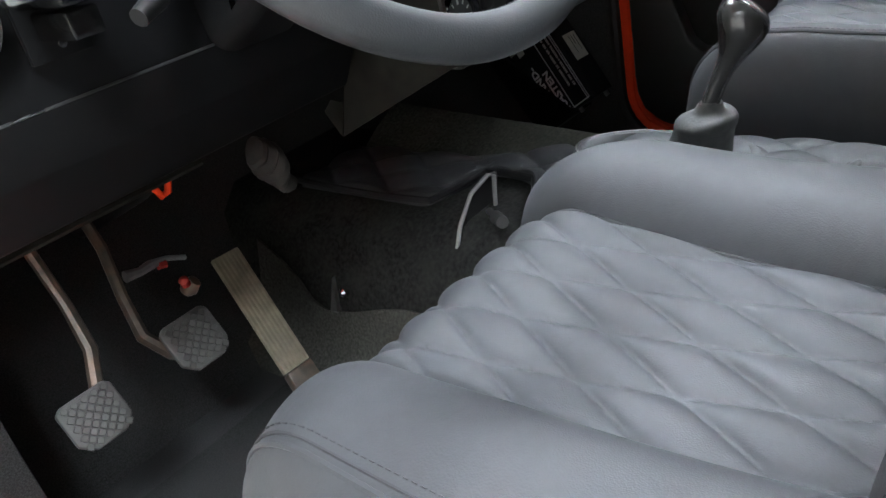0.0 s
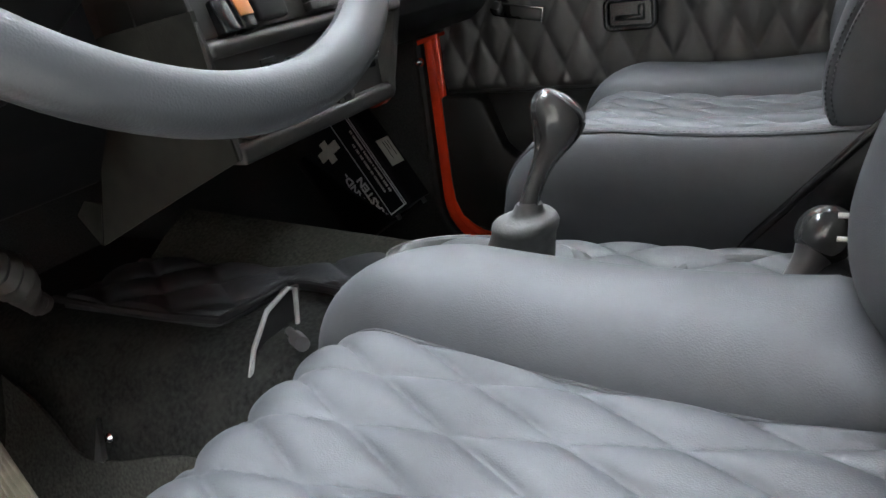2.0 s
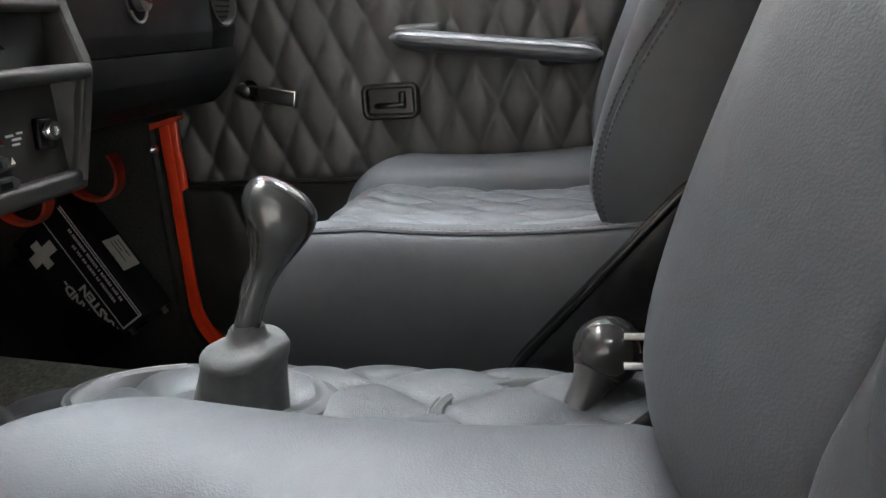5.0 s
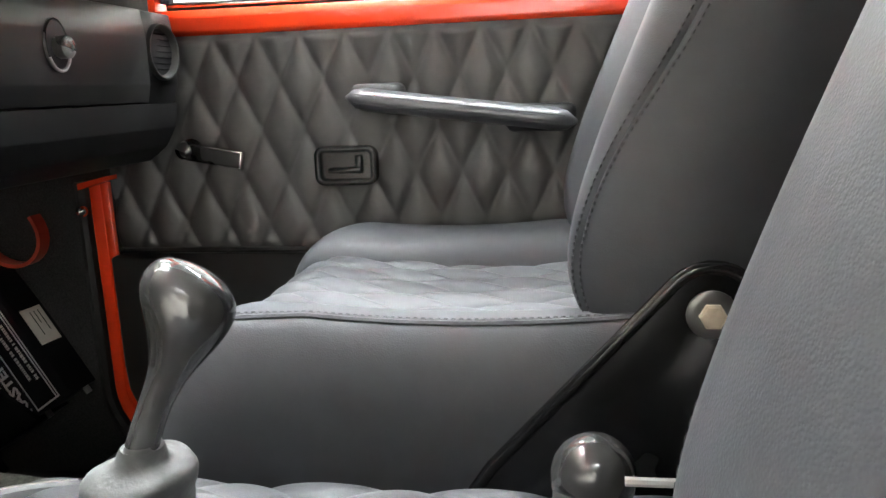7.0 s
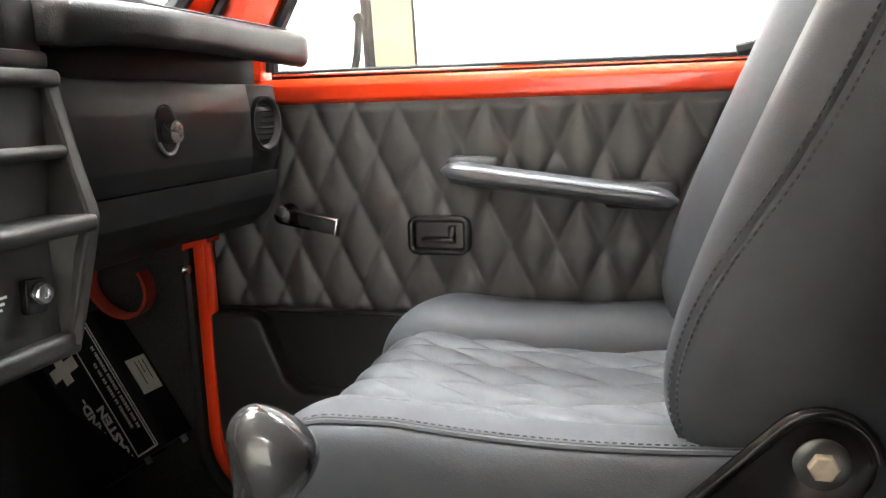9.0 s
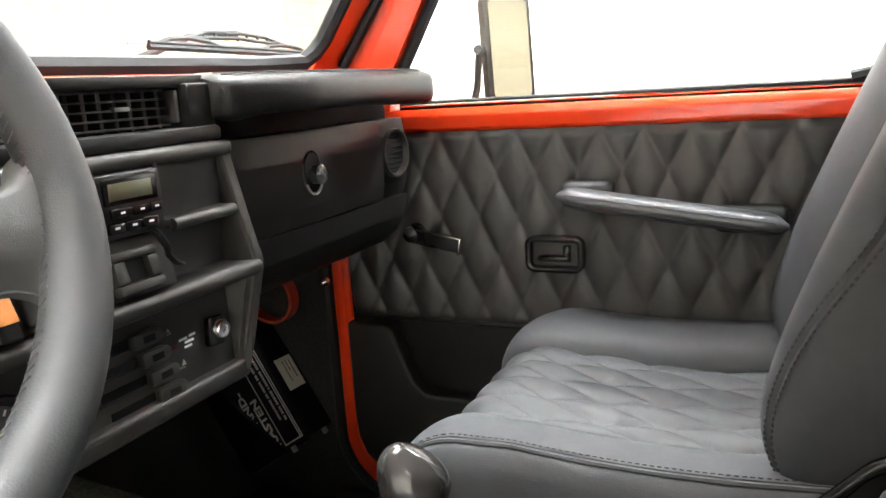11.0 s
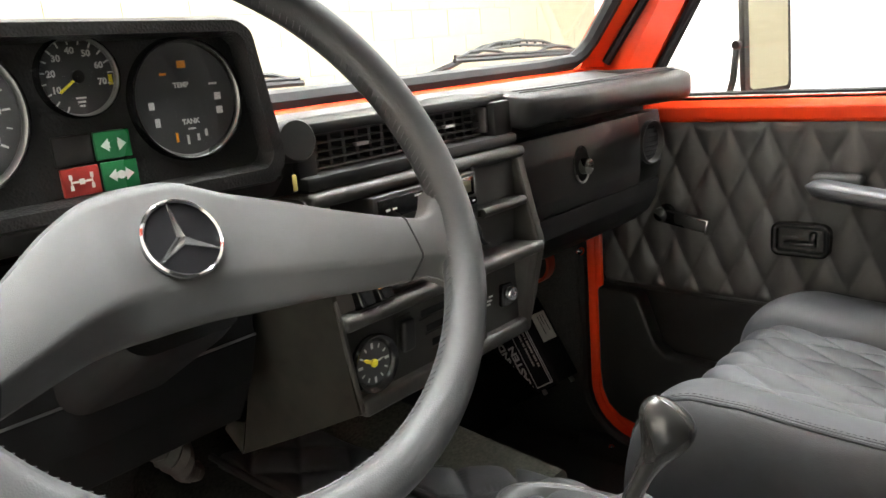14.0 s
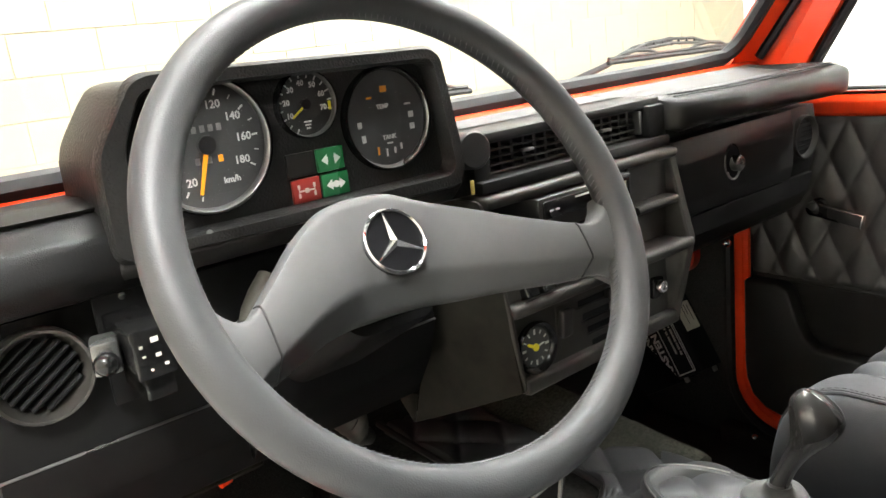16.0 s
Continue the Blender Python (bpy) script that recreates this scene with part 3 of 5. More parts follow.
def back_section(v):
    """Half of the backrest's outline seen from above: how far out and how far back, from the insert's edge (v = 0) round the corner to the rear (v = 1)."""
    if v <= 0.4:
        t = v / 0.4
        return 0.078 + 0.117 * t, 0.046 * (1 - math.sin(math.pi / 2 * min(1, t * 1.05 + 0.02))) ** 1.3
    if v <= 0.7:
        a = (v - 0.4) / 0.3 * math.pi / 2
        return 0.195 + 0.040 * math.sin(a), 0.045 * (1 - math.cos(a))
    t = (v - 0.7) / 0.3
    return 0.235 + 0.007 * math.sin(math.pi * t) - 0.022 * t ** 3, 0.045 + 0.150 * t


def back_seam(z):
    """Where along the outline the stitched seam runs: near the front at the foot, on the flank higher up."""
    return 0.4 + 0.3 * (0.34 + 0.56 / (1 + math.exp(-(z - 0.60) / 0.035)))


def back_point(cx, side, v, s, slid=0.0, proud=0.0):
    z = 0.375 + 0.90 * s
    u, back = back_section(v)
    groove = 0.0026 * math.exp(-((v - back_seam(z)) / 0.012) ** 2) - proud
    a = max(0.0, min(1.0, (v - 0.4) / 0.3)) * math.pi / 2
    u -= groove * math.sin(a)
    back += groove * math.cos(a)
    return (cx + side * u * (1.09 if cx < 0 < side else 1.0), bolster_line(z) + slid - back, z)


def seat(name, cx, inner, label, slid=0.0):
    def bp(side, v, s, proud=0.0):
        return back_point(cx, side, v, s, slid, proud)

    t = thing(name, (cx, -0.3, 0.0), label, "car seat", "front seats")
    out = 1 if cx > 0 else -1
    def quilt(q, s):
        edge = seam_at(s, q, out)
        u = q * edge
        a, b = (u - 0.58 * (s - 0.265) - 0.014) / 0.053, (u + 0.20 * (s - 0.265) - 0.038) / 0.0585
        return cushion_point(cx, u, s, (0.0105 if out > 0 else 0.0085) * pillow(a, b) * max(0, min(1, (edge - abs(u)) / 0.006)) - 0.0036)
    part("seat_insert", sheet(quilt, span(-1, 1, 100), span(0.0, 0.60, 180)), LEATHER, t, "grey diamond quilted leather insert", angle=80)
    for side in (-1, 1):
        def bolster(k, s):
            edge = seam_at(s, side, out)
            return cushion_point(cx, side * (edge + 0.0001 + (HALF - edge) * k * k ** 0.4), s)
        b = part("side_bolster", sheet(bolster, span(0, 0.9999, 34), span(0.0, 0.60, 80)), LEATHER, t, angle=80)
        part("seam", tube([Vector(cushion_point(cx, side * seam_at(s, side, out), s, -0.0030)) for s in span(0.0, 0.58, 60)], 0.0024, 6), STITCH, b, "dark folded seam")
        # skirt from the piping down to the base
        def skirt(k, s):
            x, y, z = cushion_point(cx, side * HALF, s)
            low = 0.165
            bulge = 0.024 * math.sin(math.pi * k ** 0.62) ** 0.9 - 0.006 * k * k
            return (x + side * bulge, y + 0.004 * k, z + (min(low, z - 0.01) - z) * k)
        part("side_panel", sheet(skirt, [k * k for k in span(0, 1, 22)], span(0.0, 0.60, 60)), LEATHER, t, "grey smooth leather side", angle=80)
        if side == 1 and cx < 0:
            continue
        for off, rad in ((0.0, 0.0028), (-0.0070, 0.0014)):
            part("piping", tube([Vector(cushion_point(cx, side * (HALF + off), s)) + Vector((side * 0.001, 0, 0.0005)) for s in span(0.0, 0.56, 60)], rad, 6), LEATHER if off == 0 else STITCH, b)
        bm = bmesh.new()
        for k in range(75):
            s = 0.01 + k * 0.0066
            p = Vector(cushion_point(cx, side * (HALF - 0.013), s)) + Vector((0, 0, 0.0006))
            q = Vector(cushion_point(cx, side * (HALF - 0.013), s + 0.0038)) + Vector((0, 0, 0.0006))
            b2 = tube([p, q], 0.0006, 4)
            me = bpy.data.meshes.new("tmp")
            b2.to_mesh(me)
            bm.from_mesh(me)
            b2.free()
            bpy.data.meshes.remove(me)
        part("stitching", bm, STITCH, b)
    part("seat_base", join(rbox(cx - HALF + 0.012, cx + HALF - 0.012, -0.46, 0.018, 0.155, 0.25, 0.02, 3), rbox(cx - 0.20, cx + 0.20, -0.42, -0.04, 0.0, 0.165, 0.01)), PLASTIC, t, "black seat base frame")
    # backrest
    def bquilt(u, s):
        a, b = s / SQS, (u + 0.015) / SQU
        x, y, z = bp(1, 0.0, s)
        return (cx + u * (1.09 if cx < 0 < u else 1.0), y + 0.011 * pillow(a + b, a - b) * max(0, min(1, (0.078 - abs(u)) / 0.01)) - 0.0005, z)
    part("back_insert", sheet(bquilt, span(-0.0785, 0.0785, 70), span(0.0, BACKH, 100)), LEATHER, t, "grey diamond quilted leather insert", angle=80)
    for side in (-1, 1):
        def front(k, s):
            return bp(side, k * back_seam(0.375 + 0.90 * s), s)
        def flank(k, s):
            v = back_seam(0.375 + 0.90 * s)
            return bp(side, v + (1 - v) * k ** 1.6, s)
        b = part("back_bolster", sheet(front, span(0, 1, 44), span(0.0, BACKH, 60)), LEATHER, t, angle=80)
        part("back_side", sheet(flank, span(0, 1, 30), span(0.0, BACKH, 60)), LEATHER, t, "dark grey grained leather side", angle=80)
        part("seam", tube([bp(side, back_seam(0.375 + 0.90 * s), s, -0.0012) for s in span(0.0, BACKH, 50)], 0.0012, 6), STITCH, b)
        for dv in (-0.024, 0.024):
            rows = []
            for k in range(95):
                s = 0.02 + k * 0.0066
                rows.append(tube([bp(side, back_seam(0.375 + 0.90 * (s + q)) + dv, s + q, 0.0003) for q in (0, 0.0036)], 0.0011, 4))
            part("stitching", join(*rows), STITCH, b)
    part("back_shell", loft([[(cx - 0.215, bolster_line(z) + slid - 0.19, z), (cx + 0.215, bolster_line(z) + slid - 0.19, z), (cx + 0.215, bolster_line(z) + slid - 0.07, z), (cx - 0.215, bolster_line(z) + slid - 0.08, z)] for z in span(0.39, 0.965, 8)]), LEATHER, t)
    # hinge plate on the tunnel side
    x = cx + inner * 0.2695
    cy, cz, r = -0.459 + slid, 0.447, 0.036
    outline = [(cy + r * math.cos(radians(a)), cz + r * math.sin(radians(a))) for a in range(220, 39, -15)] + [(-0.29, 0.315), (-0.24, 0.24), (-0.24, 0.16), (-0.46, 0.16), (-0.52, 0.35)]
    plate = part("hinge_plate", prism(outline, "x", x - 0.004, x + 0.004, 0.003, 3), PLASTIC_GLOSS, t, "glossy black hinge plate")
    part("edge_trim", tube([(x + inner * 0.002, y, z) for y, z in outline[3:15]], 0.0058, 10), PLASTIC_GLOSS, plate, "black edge trim")
    bolt = facing((x + inner * 0.004, cy, cz), (inner, 0, 0))
    part("washer", moved(lathe([(0.019, 0.0), (0.019, 0.002), (0.015, 0.004), (0.010, 0.004)], 24), bolt), DIMSTEEL, plate)
    part("bolt_head", moved(lathe([(0.0104, 0.002), (0.0104, 0.008), (0.0088, 0.0095), (0.004, 0.010)], 6), bolt), BOLTM, plate, "cream plated hexagon bolt")
    return t


seat("front_seat", -0.415, 1, "grey leather driver seat with a quilted insert", -0.027)
seat("front_seat", 0.415, -1, "grey leather passenger seat with a quilted insert")


# ---- tunnel, levers, pedals ----
def tunnel_top(x, y):
    hump = math.exp(-((x - 0.015) / 0.105) ** 4)
    rise = 1 / (1 + math.exp((y - 0.115) / 0.022))
    return 0.266 + 0.062 * hump * rise


def step(v, at, width):
    return 1 / (1 + math.exp(-(v - at) / width))


def tunnel_skin(u, y):
    # the cover steps in beside the bracket and widens again before it
    left = -0.165 + 0.185 * step(y, 0.155, 0.018) - 0.122 * step(y, 0.298, 0.006)
    right = 0.150 - 0.092 * step(y, 0.27, 0.03)
    x = left + (right - left) * u
    a, b = x / 0.095, (y - 0.02) / 0.125
    return (x, y, tunnel_top(x, y) + 0.011 * pillow(a + b, a - b) * min(1, u / 0.06, (1 - u) / 0.06))


t = thing("transmission_tunnel", (0, 0, 0), "transmission tunnel with dark quilted leather cover", "tunnel", kind="structure")
part("tunnel_body", join(prism([(-0.255, -0.02), (-0.215, 0.14), (-0.175, 0.225), (-0.12, 0.258), (0.15, 0.258), (0.172, 0.24), (0.19, -0.02)], "y", -1.5, 0.86)), CARPETL, t, "grey carpeted tunnel sides")
part("quilted_cover", slab(tunnel_skin, span(0, 1, 80), span(-0.9, 0.60, 230), (0, 0, -0.02)), TUNNELQ, t, "dark grey quilted leather cover", angle=80)
part("cover_edge", tube([(-0.175, -0.2, 0.255), (-0.172, 0.02, 0.258), (-0.145, 0.10, 0.262), (-0.05, 0.155, 0.268), (0.005, 0.19, 0.270), (0.014, 0.25, 0.270), (0.010, 0.285, 0.270), (-0.05, 0.296, 0.270), (-0.098, 0.31, 0.268), (-0.105, 0.40, 0.268), (-0.104, 0.50, 0.268), (-0.10, 0.62, 0.270)], 0.006, 8), RUBBER, t, "black piped edge")
def ridge_row(y):
    top = 0.272 + 0.082 * (y - 0.15)
    return [(0.060, y, 0.262), (0.105, y, 0.262 + 0.55 * (top - 0.262)), (0.160, y, top), (0.172, y, top), (0.182, y, top - 0.010), (0.192, y, 0.10), (0.10, y, 0.10)]


part("side_ridge", loft([ridge_row(y) for y in span(0.13, 0.60, 14)]), CARPETG, t, "grey green carpet roll along the tunnel")


def oval(cx, cy, a, b, n=36):
    return [(cx + a * math.cos(k * 2 * math.pi / n), cy + b * math.sin(k * 2 * math.pi / n)) for k in range(n)]


def lever_ring(name, cx, cy, a, b, z, label):
    t = thing(name, (cx, cy, z), label, "boot frame")
    rows = []
    for k, dz in ((1.12, -0.010), (1.07, 0.003), (0.99, 0.007), (0.93, 0.005), (0.86, -0.006), (0.55, -0.012)):
        rows.append([(x, y, z + dz) for x, y in oval(cx, cy, a * k, b * k)])
    part("dish", loft(rows), RINGM, t)
    rim = oval(cx, cy, a * 1.07, b * 1.05)
    # Line along the front arc only, in steel on the longer frame.
    part("rim_line", tube([(x, y, z + 0.0045) for x, y in rim[2:15]], 0.0014, 6), STEEL if b > 0.1 else RINGM, t, "thin steel line along the front arc" if b > 0.1 else "")
    return t


lever_ring("gear_boot_frame", 0.0, -0.02, 0.058, 0.118, 0.332, "worn grey oval frame round the gear lever boot")
lever_ring("transfer_boot_frame", -0.005, -0.315, 0.058, 0.085, 0.328, "worn grey oval frame round the transfer lever")

t = thing("gear_lever", (0.005, -0.075, 0.33), "gear lever with polished dark knob in a grey rubber boot", "gear lever")
def boot_row(z, r, sag):
    # leaning towards the seats, with a drooping collar round the lever
    k = (z - 0.33) / 0.075
    cx, cy = -0.012 - 0.0245 * k, -0.064 - 0.0280 * k
    return [(cx + r * math.cos(a), cy + 1.08 * r * math.sin(a), z + sag * (math.cos(a + 0.6) * 0.9 + 0.45 * math.cos(3 * a + 0.4))) for a in [q * math.pi / 18 for q in range(36)]]


part("rubber_boot", loft([boot_row(*q) for q in ((0.322, 0.0400, 0), (0.340, 0.0375, 0), (0.368, 0.0335, 0), (0.382, 0.0320, 0.001), (0.388, 0.0330, 0.003), (0.395, 0.0328, 0.004), (0.400, 0.0300, 0.004),
                                                 (0.403, 0.0250, 0.003), (0.4055, 0.0190, 0.002), (0.409, 0.0150, 0.001), (0.4155, 0.0132, 0), (0.4185, 0.0120, 0), (0.4170, 0.0100, 0))]), BOOTM, t, "aged grey rubber boot", angle=70)
# the lever leans back and swells into a club shaped knob whose crown bends upright
CLUB = ((-0.016, -0.006, 0.0105), (0.0, 0.0, 0.0105), (0.015, 0.006, 0.0105), (0.031, 0.0145, 0.0122), (0.043, 0.0225, 0.0158), (0.053, 0.0285, 0.0205), (0.063, 0.0325, 0.0245), (0.072, 0.034, 0.0264),
        (0.080, 0.0332, 0.0262), (0.088, 0.0308, 0.0242), (0.095, 0.028, 0.0204), (0.101, 0.0258, 0.0150), (0.105, 0.0242, 0.0090), (0.1068, 0.0235, 0.0045), (0.1074, 0.0232, 0.0008))
spine, radius = eased([(h, c, 0) for h, c, r in CLUB], [r for h, c, r in CLUB], 5)
for again in range(6):
    for i in range(1, len(spine) - 6):
        spine[i] = (spine[i - 1] + 2 * spine[i] + spine[i + 1]) / 4
        radius[i] = (radius[i - 1] + 2 * radius[i] + radius[i + 1]) / 4


def club(lo, hi):
    rows = []
    for p, r in zip(spine[lo:hi], radius[lo:hi]):
        c = Vector((-0.0395 + 0.43 * p.y, -0.0985 - 0.90 * p.y, 0.4240 + p.x))
        rows.append([c + Vector((r * math.cos(q * math.pi / 18), r * math.sin(q * math.pi / 18), 0)) for q in range(36)])
    return loft(rows)


part("lever_shaft", club(0, 5), SHAFT, t, angle=60)
part("gear_knob", club(4, len(spine)), KNOB, t, "polished dark grey club shaped knob", angle=60)

t = thing("transfer_lever", (0.02, -0.33, 0.32), "transfer case lever with a dark ball knob", "lever")
lv = Vector((0.042, -0.367, 0.365)) - Vector((-0.005, -0.325, 0.300))
lm = facing((-0.005, -0.325, 0.300), lv, (0, 1, 0))
L = lv.length
neck = [(0.0125, 0.0), (0.0122, L - 0.052), (0.0132, L - 0.040), (0.0152, L - 0.030), (0.0185, L - 0.0225)]
ball = [(0.0185, L - 0.0225), (0.0228, L - 0.0175), (0.0268, L - 0.0105), (0.0288, L), (0.0272, L + 0.0095), (0.0222, L + 0.0184), (0.0155, L + 0.0243), (0.008, L + 0.0277), (0.001, L + 0.0288)]
part("lever_shaft", lathe(neck, 24, lm), SHAFT, t, angle=60)
part("ball_knob", lathe(ball, 32, lm), KNOB, t, "dark grey ball knob", angle=60)

t = thing("handbrake_lever", (-0.15, -0.36, 0.27), "dull metal handbrake lever beside the driver seat", "handbrake")
hb = facing((-0.140, -0.374, 0.380), (0.0, -0.125, 0.055), (0, 0, 1))
part("channel", join(moved(rbox(-0.015, -0.012, -0.012, 0.012, 0, 0.14, 0.0005), hb), moved(rbox(0.012, 0.015, -0.012, 0.012, 0, 0.14, 0.0005), hb), moved(rbox(-0.015, 0.015, -0.013, -0.010, 0, 0.14, 0.0005), hb)), BRIGHTEDGE, t, "dull steel channel")
part("pivot_bracket", rbox(-0.16, -0.12, -0.48, -0.42, 0.24, 0.43, 0.004), PLASTIC, t)
t = thing("seat_belt_stalk", (-0.096, -0.46, 0.27), "bright metal loop of a seat belt stalk beside the tunnel", "belt stalk")
part("loop", tube([(-0.096, -0.375, 0.437), (-0.096, -0.46, 0.437), (-0.096, -0.468, 0.427), (-0.096, -0.46, 0.417), (-0.096, -0.375, 0.417)], 0.0024, 8), WORNCHROME, t)
part("stem", tube([(-0.096, -0.465, 0.26), (-0.096, -0.465, 0.428)], 0.006, 8), STEEL, t)


def pedal(name, pad_at, tilt, size, top, label):
    t = thing(name, pad_at, label, "pedal", "foot pedals")
    m = Matrix.Translation(pad_at) @ pose(0, 0, 0, tilt, 0, 0)
    w, h = size
    shape = [(-w, -h * 0.55), (-w * 0.55, -h), (w * 0.55, -h), (w, -h * 0.55), (w, h * 0.8), (w * 0.8, h), (-w * 0.8, h), (-w, h * 0.8)]
    pad = part("pedal_pad", moved(prism(shape, "z", -0.006, 0.004, 0.0025), m), PEDALRUB, t, "worn grey rubber pedal pad")
    bm = bmesh.new()
    for i in range(-6, 7):
        for j in range(-6, 7):
            if (i + j) % 2 == 0 and abs(i * 0.0066) < w * 0.86 and abs(j * 0.0066) < h * 0.86:
                b = rbox(-0.0042, 0.0042, -0.0042, 0.0042, 0.0035, 0.0062, 0.0008, 1)
                moved(b, m @ pose(i * 0.0066, j * 0.0066, 0, 0, 0, 45))
                me = bpy.data.meshes.new("tmp")
                b.to_mesh(me)
                bm.from_mesh(me)
                b.free()
                bpy.data.meshes.remove(me)
    part("tread", bm, PEDALRUB, pad)
    start = m @ Vector((-w * 0.5, -h * 0.2, -0.010))
    part("pedal_arm", tube([start] + [Vector(p) for p in top], [0.0095] * 3 + [0.008] * (len(top) - 2), 8), RUSTY, t, "worn steel pedal arm")
    return t


pedal("clutch_pedal", (-0.608, 0.45, 0.205), 55, (0.037, 0.034), ((-0.588, 0.475, 0.215), (-0.563, 0.50, 0.262), (-0.556, 0.53, 0.315), (-0.552, 0.57, 0.37), (-0.55, 0.62, 0.45)), "clutch pedal with worn rubber pad")
pedal("brake_pedal", (-0.462, 0.43, 0.228), 55, (0.037, 0.036), ((-0.486, 0.462, 0.213), (-0.497, 0.50, 0.236), (-0.490, 0.525, 0.290), (-0.476, 0.555, 0.352), (-0.47, 0.60, 0.42), (-0.47, 0.64, 0.50)), "brake pedal with worn rubber pad")

t = thing("accelerator_pedal", (-0.33, 0.46, 0.02), "long ribbed tan rubber accelerator pedal", "pedal", "foot pedals")
ax = Vector((0.022, 0.120, 0.153)).normalized()
am = Matrix.Translation((-0.353, 0.400, 0.113)) @ Matrix((Vector((1, 0, -0.06)).normalized(), ax.cross(Vector((1, 0, -0.06)).normalized()), ax)).transposed().to_4x4()
side = -1 if (am.to_3x3() @ Vector((0, 1, 0))).y > 0 else 1
part("pedal_plate", moved(rbox(-0.024, 0.024, -0.004, 0.004, 0.0, 0.197, 0.002), am), ACCEL, t, "ribbed tan rubber tread")
part("ribs", join(*[moved(rbox(-0.0235 + 0.0068 * k, -0.0195 + 0.0068 * k, *sorted((side * 0.003, side * 0.0065)), 0.002, 0.195, 0.0008, 1), am) for k in range(7)]), ACCEL, t)
part("foot_block", moved(rbox(-0.023, 0.023, -0.010, 0.010, -0.030, -0.001, 0.004), am), RUSTY, t, "worn steel foot of the pedal")
part("hinge", tube([(-0.355, 0.372, 0.075), (-0.355, 0.385, 0.03), (-0.355, 0.40, -0.002)], 0.012, 8), RUSTY, t)
solo("driver_floor_mat", slab(lambda u, v: (-0.66 + 0.42 * u, -0.1 + 0.62 * v, 0.008 + 0.002 * math.sin(9 * u) * math.sin(7 * v)), span(0, 1, 14), span(0, 1, 14), (0, 0, -0.006)), MATGREY, "dark grey carpet mat on the driver floor", "floor mat")
# light carpet turned up against the foot of the tunnel
EDGE = ((0.20, 0.150), (0.29, 0.152), (0.34, 0.142), (0.41, 0.122), (0.47, 0.114), (0.50, 0.124), (0.53, 0.152), (0.57, 0.178), (0.63, 0.205))
ys, zs = [q[0] for q in EDGE], [q[1] for q in EDGE]


def turned_up(u, y):
    z = max(0.005, (y - 0.60) * 1.5) + (float(np.interp(y, ys, zs)) - max(0.005, (y - 0.60) * 1.5)) * u
    return (-0.260 + 0.25 * (z + 0.02) - 0.045 * (1 - u) ** 4, y, z)


solo("footwell_carpet", slab(turned_up, span(0, 1, 8), span(0.20, 0.63, 30), (0.005, 0, -0.002)), CARPETF, "light grey carpet turned up beside the tunnel", "carpet")
t = thing("seat_slide_handle", (-0.10, 0.18, 0.27), "black metal bracket with bright edge and steel knob", "bracket")
part("plate", loft([[(-0.172, y, 0.195), (-0.105, y, 0.285), (-0.062, y, 0.302), (-0.035, y, 0.296), (-0.05, y, 0.24), (-0.09, y, 0.20)] for y in (0.226, 0.232)]), PLASTIC, t)
part("bright_edge", tube([(-0.172, 0.223, 0.205), (-0.140, 0.223, 0.262), (-0.105, 0.223, 0.294), (-0.062, 0.222, 0.304), (-0.050, 0.221, 0.298), (-0.068, 0.214, 0.250)], 0.0034, 6), BRIGHTEDGE, t, "worn edge with its glint in the colour")
part("knob", tube([(-0.10, 0.20, 0.268), (-0.125, 0.17, 0.277), (-0.127, 0.168, 0.277), (-0.150, 0.140, 0.285)], [0.005, 0.005, 0.0090, 0.0085], 14), STEEL, t, "round steel knob")


# ---- dashboard ----
dash = thing("dashboard", (0, 0.3, 0.5), "black dashboard with padded leather rim, vents and centre console", "dashboard")
part("dash_top", prism([(0.215, 0.795), (0.25, 0.806), (0.318, 0.812), (0.318, 0.795), (0.25, 0.78)], "x", -0.20, 0.166, 0.002), DUSTYLIT, dash, "dusty grey dash top with its sheen in the colour")
part("dash_top", prism([(0.165, 0.793), (0.25, 0.8035), (0.318, 0.812), (0.318, 0.795), (0.25, 0.78), (0.165, 0.775)], "x", 0.168, 0.62, 0.002), DUSTYLIT, dash, "dusty grey dash top with its sheen in the colour")
part("rim_return", rbox(0.584, 0.6003, 0.175, 0.300, 0.772, 0.8105, 0.005, 3), PADLEATHER, dash)
# Same dash top, shaded by a black base at the driver's end.
part("dash_top", prism([(0.215, 0.812), (0.25, 0.818), (0.318, 0.815), (0.318, 0.795), (0.25, 0.78)], "x", -0.68, -0.54, 0.002), PADBLACK, dash)
# padded roll on the passenger side
RIM = ((0.0, 0.785), (0.0, 0.793), (0.003, 0.799), (0.010, 0.803), (0.030, 0.8085), (0.046, 0.8105), (0.056, 0.8095), (0.060, 0.805), (0.060, 0.774), (0.046, 0.768), (0.022, 0.759), (0.011, 0.757), (0.003, 0.762), (0.0, 0.770))


def rim_front(x):
    return 0.156 - 0.035 * min(1, (x - 0.16) / 0.46 * 4) ** 0.7


rows = []
for x in span(0.160, 0.6005, 40):
    e = min(1, 0.82 + 0.18 * ((x - 0.16) / 0.004) ** 0.5, 0.62 + 0.38 * ((0.6006 - x) / 0.010) ** 0.5)
    lift = 0.007 * min(1, (x - 0.16) / 0.05) * min(1, (0.6006 - x) / 0.25)
    rows.append([(x, rim_front(x) + 0.03 + (dy - 0.03) * e, 0.789 + (z - 0.789) * e + (lift if z < 0.78 else 0)) for dy, z in RIM])
pad = part("padded_rim", loft(rows), PADLEATHER, dash, "black stitched leather padded rim", angle=60)
